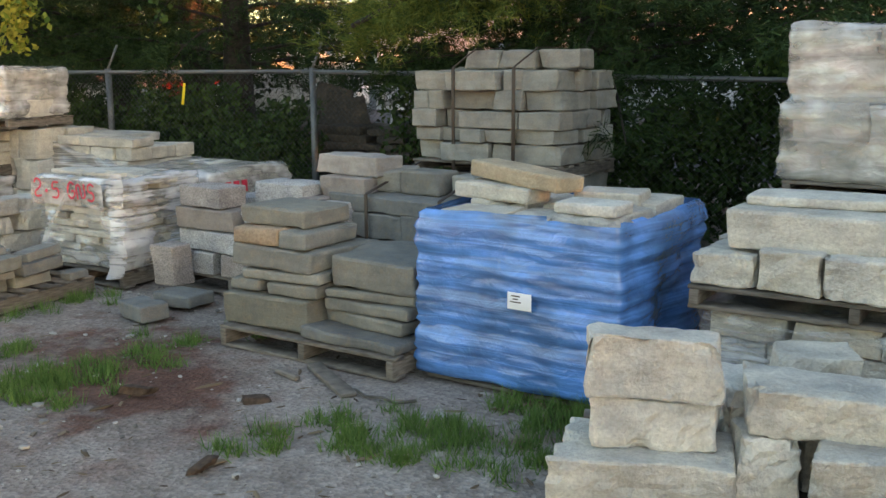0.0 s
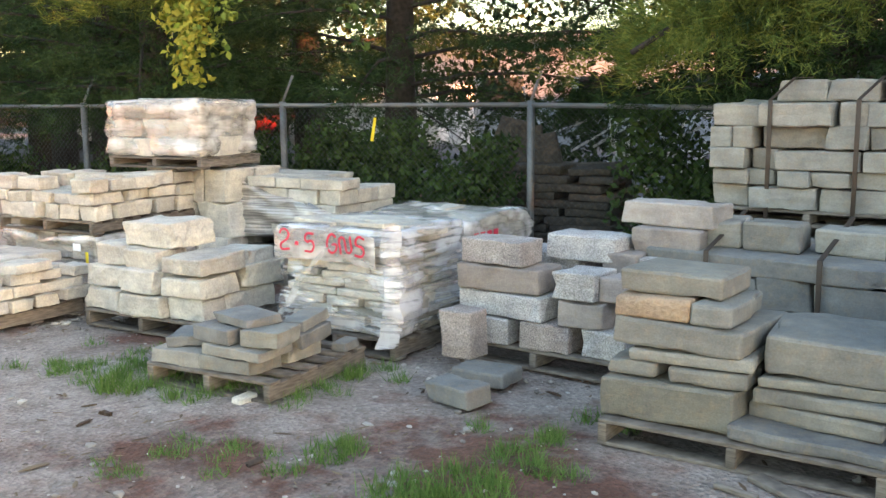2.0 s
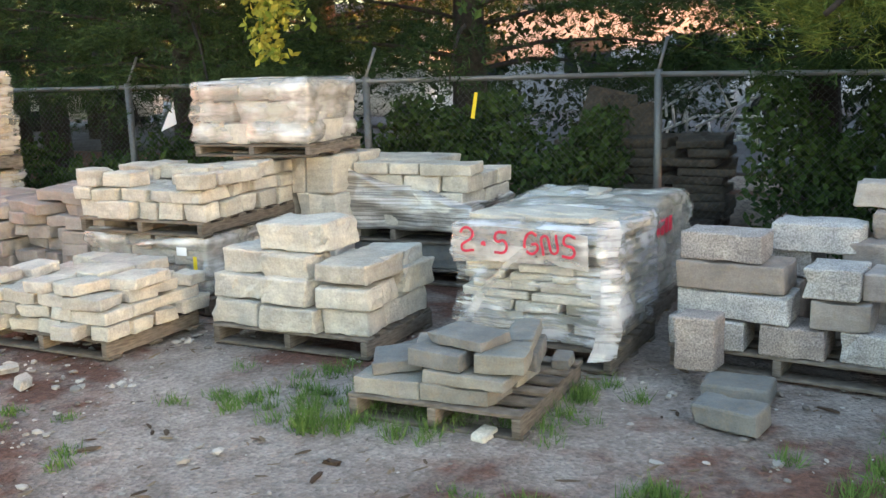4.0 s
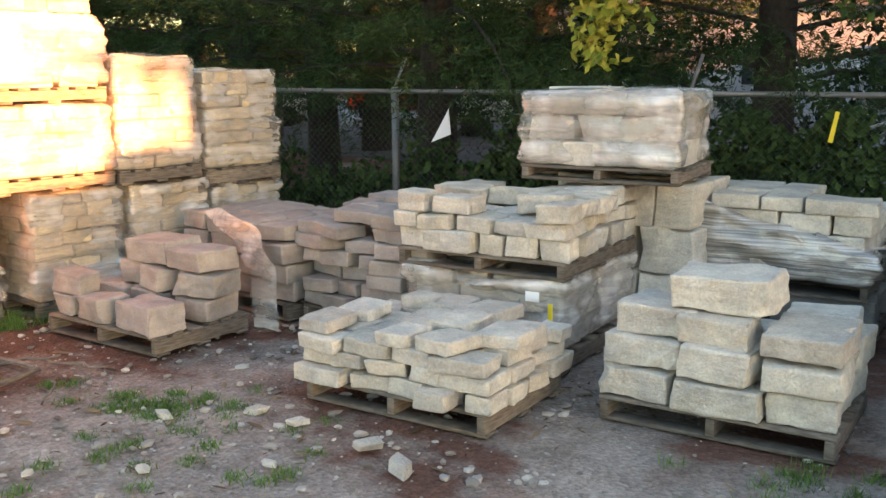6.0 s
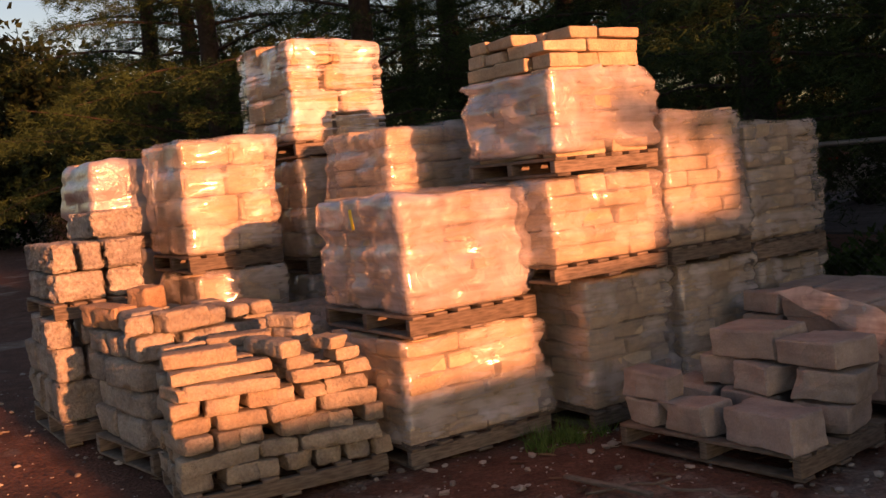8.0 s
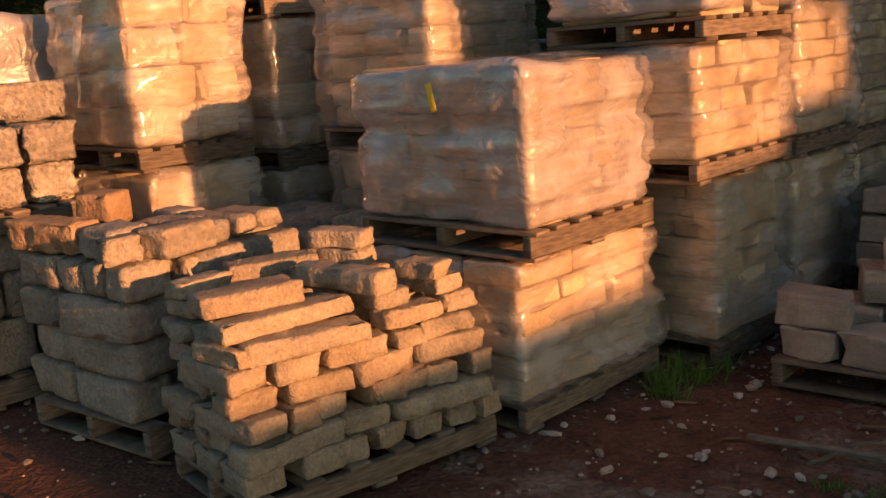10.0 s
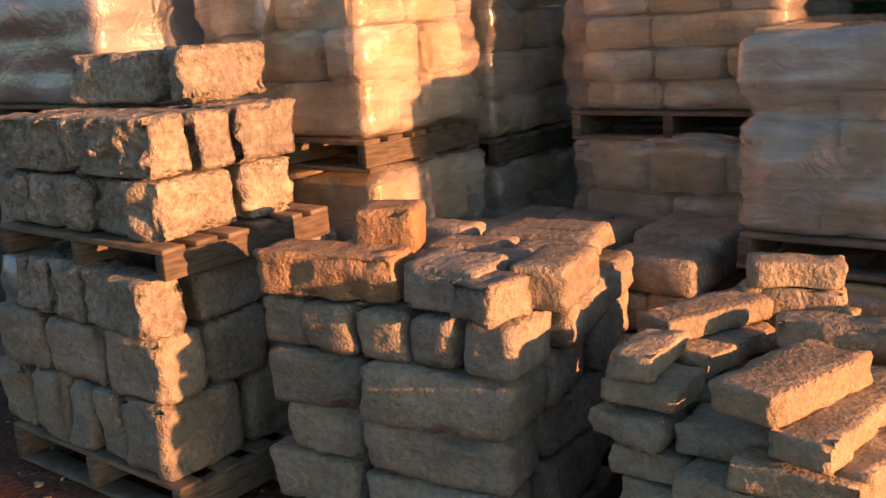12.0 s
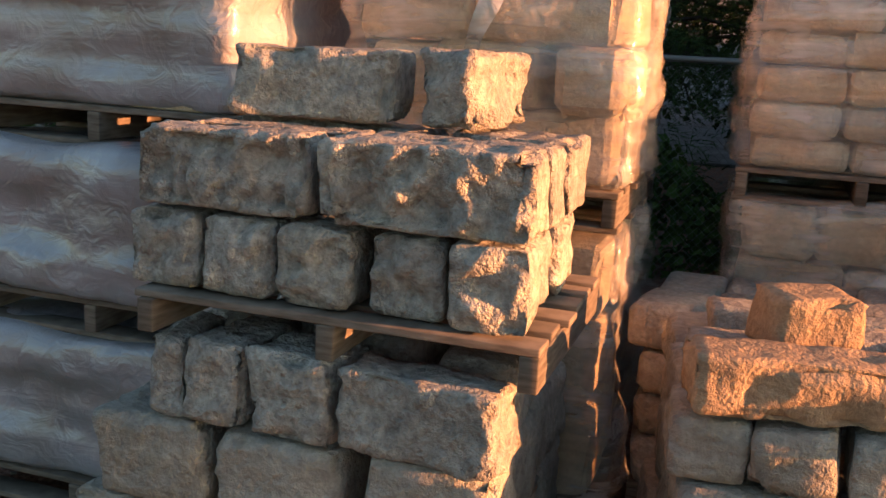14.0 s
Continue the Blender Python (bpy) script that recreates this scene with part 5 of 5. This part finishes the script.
# ---- grass, pebbles, litter ----
def grass_patch(cx, cy, rx, ry, count, hgt, seed, rz=0):
    rng = np.random.default_rng(seed)
    clumps = max(4, count // 60)
    c = rng.normal(size=(clumps, 2)) * (rx * 0.5, ry * 0.5)
    p = c[rng.integers(0, clumps, count)] + rng.normal(size=(count, 2)) * 0.035
    ca, sa = math.cos(radians(rz)), math.sin(radians(rz))
    base = np.stack([cx + p[:, 0] * ca - p[:, 1] * sa, cy + p[:, 0] * sa + p[:, 1] * ca, np.full(count, -0.02)], 1)
    d = rng.normal(size=(count, 3)) * 0.45 + np.array((0, 0, 1))
    d /= np.linalg.norm(d, axis=1, keepdims=True)
    ob = link("grass_tuft", blades(base, d, rng.uniform(0.4, 1.2, (count, 1)) * hgt, 0.0035, rng), GRASS, smooth=False)
    tagged(ob, "thin green grass growing in the dirt", "grass", kind="stuff")


for i, (gx, gy, rx, ry, cnt, hh, rz) in enumerate([(-4.42, 3.1, .35, .95, 3000, .10, 0), (-4.5, 2.75, .4, .4, 1000, .10, 0), (-2.5, 3.3, .7, .45, 3000, .10, 20), (-1.95, 3.9, .35, .4, 1500, .13, 0), (-2.0, 3.4, .5, .4, 1200, .10, 0),
                                              (-6.3, 3.4, .6, .3, 1300, .10, 10), (-5.95, 3.8, .25, .5, 900, .11, 0), (-7.3, 3.25, .6, .35, 1600, .08, 0), (-5.2, 2.98, .18, .18, 500, .09, 0), (-5.8, 2.55, .5, .35, 900, .07, 0),
                                              (-8.6, 2.0, 1.0, .35, 1900, .06, 15), (-6.9, 3.05, .5, .12, 700, .12, 0), (-10.4, 2.5, .7, .5, 2600, .045, 25), (-12.75, 2.75, .12, .4, 500, .15, 0), (-7.35, 3.75, .3, .2, 500, .07, 0), (-9.6, 1.9, .8, .35, 1000, .05, 0), (-11.4, 2.1, .5, .3, 350, .04, 0)]):
    grass_patch(gx, gy, rx, ry, cnt, hh, 40 + i, rz)


def scatter(name, count, region, lo, hi, material, label, cat, seed, flat=0.6, long=1.0):
    rng = np.random.default_rng(seed)
    ico = bmesh.new()
    bmesh.ops.create_icosphere(ico, subdivisions=1, radius=1)
    bv = np.array([v.co[:] for v in ico.verts])
    bf = np.array([[v.index for v in f.verts] for f in ico.faces])
    ico.free()
    x0, x1, y0, y1 = region
    s = lo * (hi / lo) ** (rng.uniform(0, 1, count) ** 2.5)
    a = rng.uniform(0, 6.28, count)
    v = bv[None] * (1 + rng.normal(size=(count, len(bv), 1)) * 0.16)
    v = v * np.stack([s * long, s * rng.uniform(0.5, 0.9, count), s * flat * rng.uniform(0.5, 1, count)], 1)[:, None]
    x = v[:, :, 0] * np.cos(a)[:, None] - v[:, :, 1] * np.sin(a)[:, None]
    y = v[:, :, 0] * np.sin(a)[:, None] + v[:, :, 1] * np.cos(a)[:, None]
    v = np.stack([x + rng.uniform(x0, x1, count)[:, None], y + rng.uniform(y0, y1, count)[:, None], v[:, :, 2] - 0.006], 2)
    f = (bf[None] + (np.arange(count) * len(bv))[:, None, None]).reshape(-1, 3)
    me = bpy.data.meshes.new(name)
    me.from_pydata(v.reshape(-1, 3).tolist(), [], f.tolist())
    tagged(link(name, me, material, smooth=False), label, cat, kind="stuff")


scatter("gravel", 3400, (-19, 1, -0.5, 5.0), 0.007, 0.035, PEBBLE, "pale gravel and stone chips strewn over the dirt", "gravel", 61)
scatter("gravel", 1100, (-13, -8, 1.0, 4.5), 0.008, 0.045, PEBBLE, "pale stone chips strewn before the pallets", "gravel", 62)
scatter("wood_litter", 1400, (-15, 0, 0.5, 5.0), 0.008, 0.03, CHIP, "brown bark and wood litter on the dirt", "litter", 63, 0.3, 2.6)
for i, (lx, ly, ln, rz) in enumerate([(-3.25, 3.72, .55, -28), (-3.5, 3.65, .2, -10), (-11.9, 2.35, .55, 10), (-11.5, 2.2, .4, -70), (-16.4, 0.1, .45, 25)]):
    ob = link("wood_scrap", block_mesh(ln, .09 if i == 0 else .035, .025, .006, .01, .08), WOOD)
    ob.matrix_basis = pose(lx, ly, 0, 0, 0, rz)
    tagged(ob, "broken piece of weathered wood on the dirt", "wood scrap", "wood scraps")
for i, (lx, ly, s) in enumerate([(-8.89, 2.7, .17), (-9.16, 2.78, .14), (-9.66, 2.8, .11), (-10.29, 2.42, .11), (-9.98, 2.76, .12), (-12.45, 1.74, .07), (-6.14, 3.28, .15), (-10.9, 1.75, .13), (-9.4, 2.35, .08)]):
    loose(lx, ly, -.01, s * .85, s * .6, s * .32, CREAM, rz=i * 47, amp=.03, taper=.25, fine=.008, label="pale stone chip lying on the dirt", group="loose stones on the dirt", res=.03, r=.02, name="stone_chip")
for i, (lx, ly, s) in enumerate([(-3.9, 3.0, .16), (-3.35, 3.3, .13), (-4.3, 3.35, .10), (-5.4, 2.7, .09), (-2.9, 2.6, .12), (-6.6, 2.7, .08)]):
    ob = link("bark_lump", block_mesh(s * .95, s * .5, s * .3, .03, .05, .02, .02, .3), CHIP_BROWN)
    ob.matrix_basis = pose(lx, ly, -.01, 0, 0, 31 * i)
    tagged(ob, "dark brown lump of bark lying on the dirt", "bark", "bark lumps")
for i, (lx, ly, rz) in enumerate([(-11.7, 2.5, 20), (-11.3, 2.35, -35), (-11.9, 2.2, 60), (-3.1, 3.6, 15), (-16.9, 0.2, -20), (-16.5, -0.05, 40)]):
    cu = bpy.data.curves.new("twig", 'CURVE')
    cu.dimensions, cu.bevel_depth, cu.bevel_resolution = '3D', 0.008, 1
    sp = cu.splines.new('POLY')
    sp.points.add(5)
    for k, p in enumerate(sp.points):
        p.co = (0.09 * k, RNG.normal() * 0.025, 0.012 + 0.006 * (k % 2), 1)
    cu.materials.append(WOOD)
    ob = new("twig", cu)
    ob.matrix_basis = pose(lx, ly, 0, 0, 0, rz)
    tagged(ob, "thin bare twig lying on the dirt", "twig", "twigs")
# tags on the fence
for tx, tz, m, nm, lb in ((-11.6, 1.28, PAPER, "paper_tag", "white triangular paper tag hung on the fence"), (-8.45, 1.36, YELLOW, "yellow_ribbon", "yellow ribbon tied to the fence"), (-3.9, 1.1, YELLOW, "yellow_ribbon", "yellow ribbon tied to the fence")):
    bm = bmesh.new()
    pts = [(-.09, 0, -.16), (.09, 0, -.06), (.04, 0, .16)] if m is PAPER else [(-.02, 0, -.13), (.015, 0, -.13), (.02, 0, .1), (-.01, 0, .1)]
    vs = [bm.verts.new(p) for p in pts]
    fc = bm.faces.new(vs)
    r = bmesh.ops.extrude_face_region(bm, geom=[fc])
    bmesh.ops.translate(bm, vec=(0, 0.004, 0), verts=[g for g in r["geom"] if isinstance(g, bmesh.types.BMVert)])
    me = bpy.data.meshes.new(nm)
    bm.to_mesh(me)
    bm.free()
    ob = link(nm, me, m, smooth=False)
    ob.matrix_basis = pose(tx, fence_y(tx) - .045, tz, 0, 8, 13)
    tagged(ob, lb, "tag")
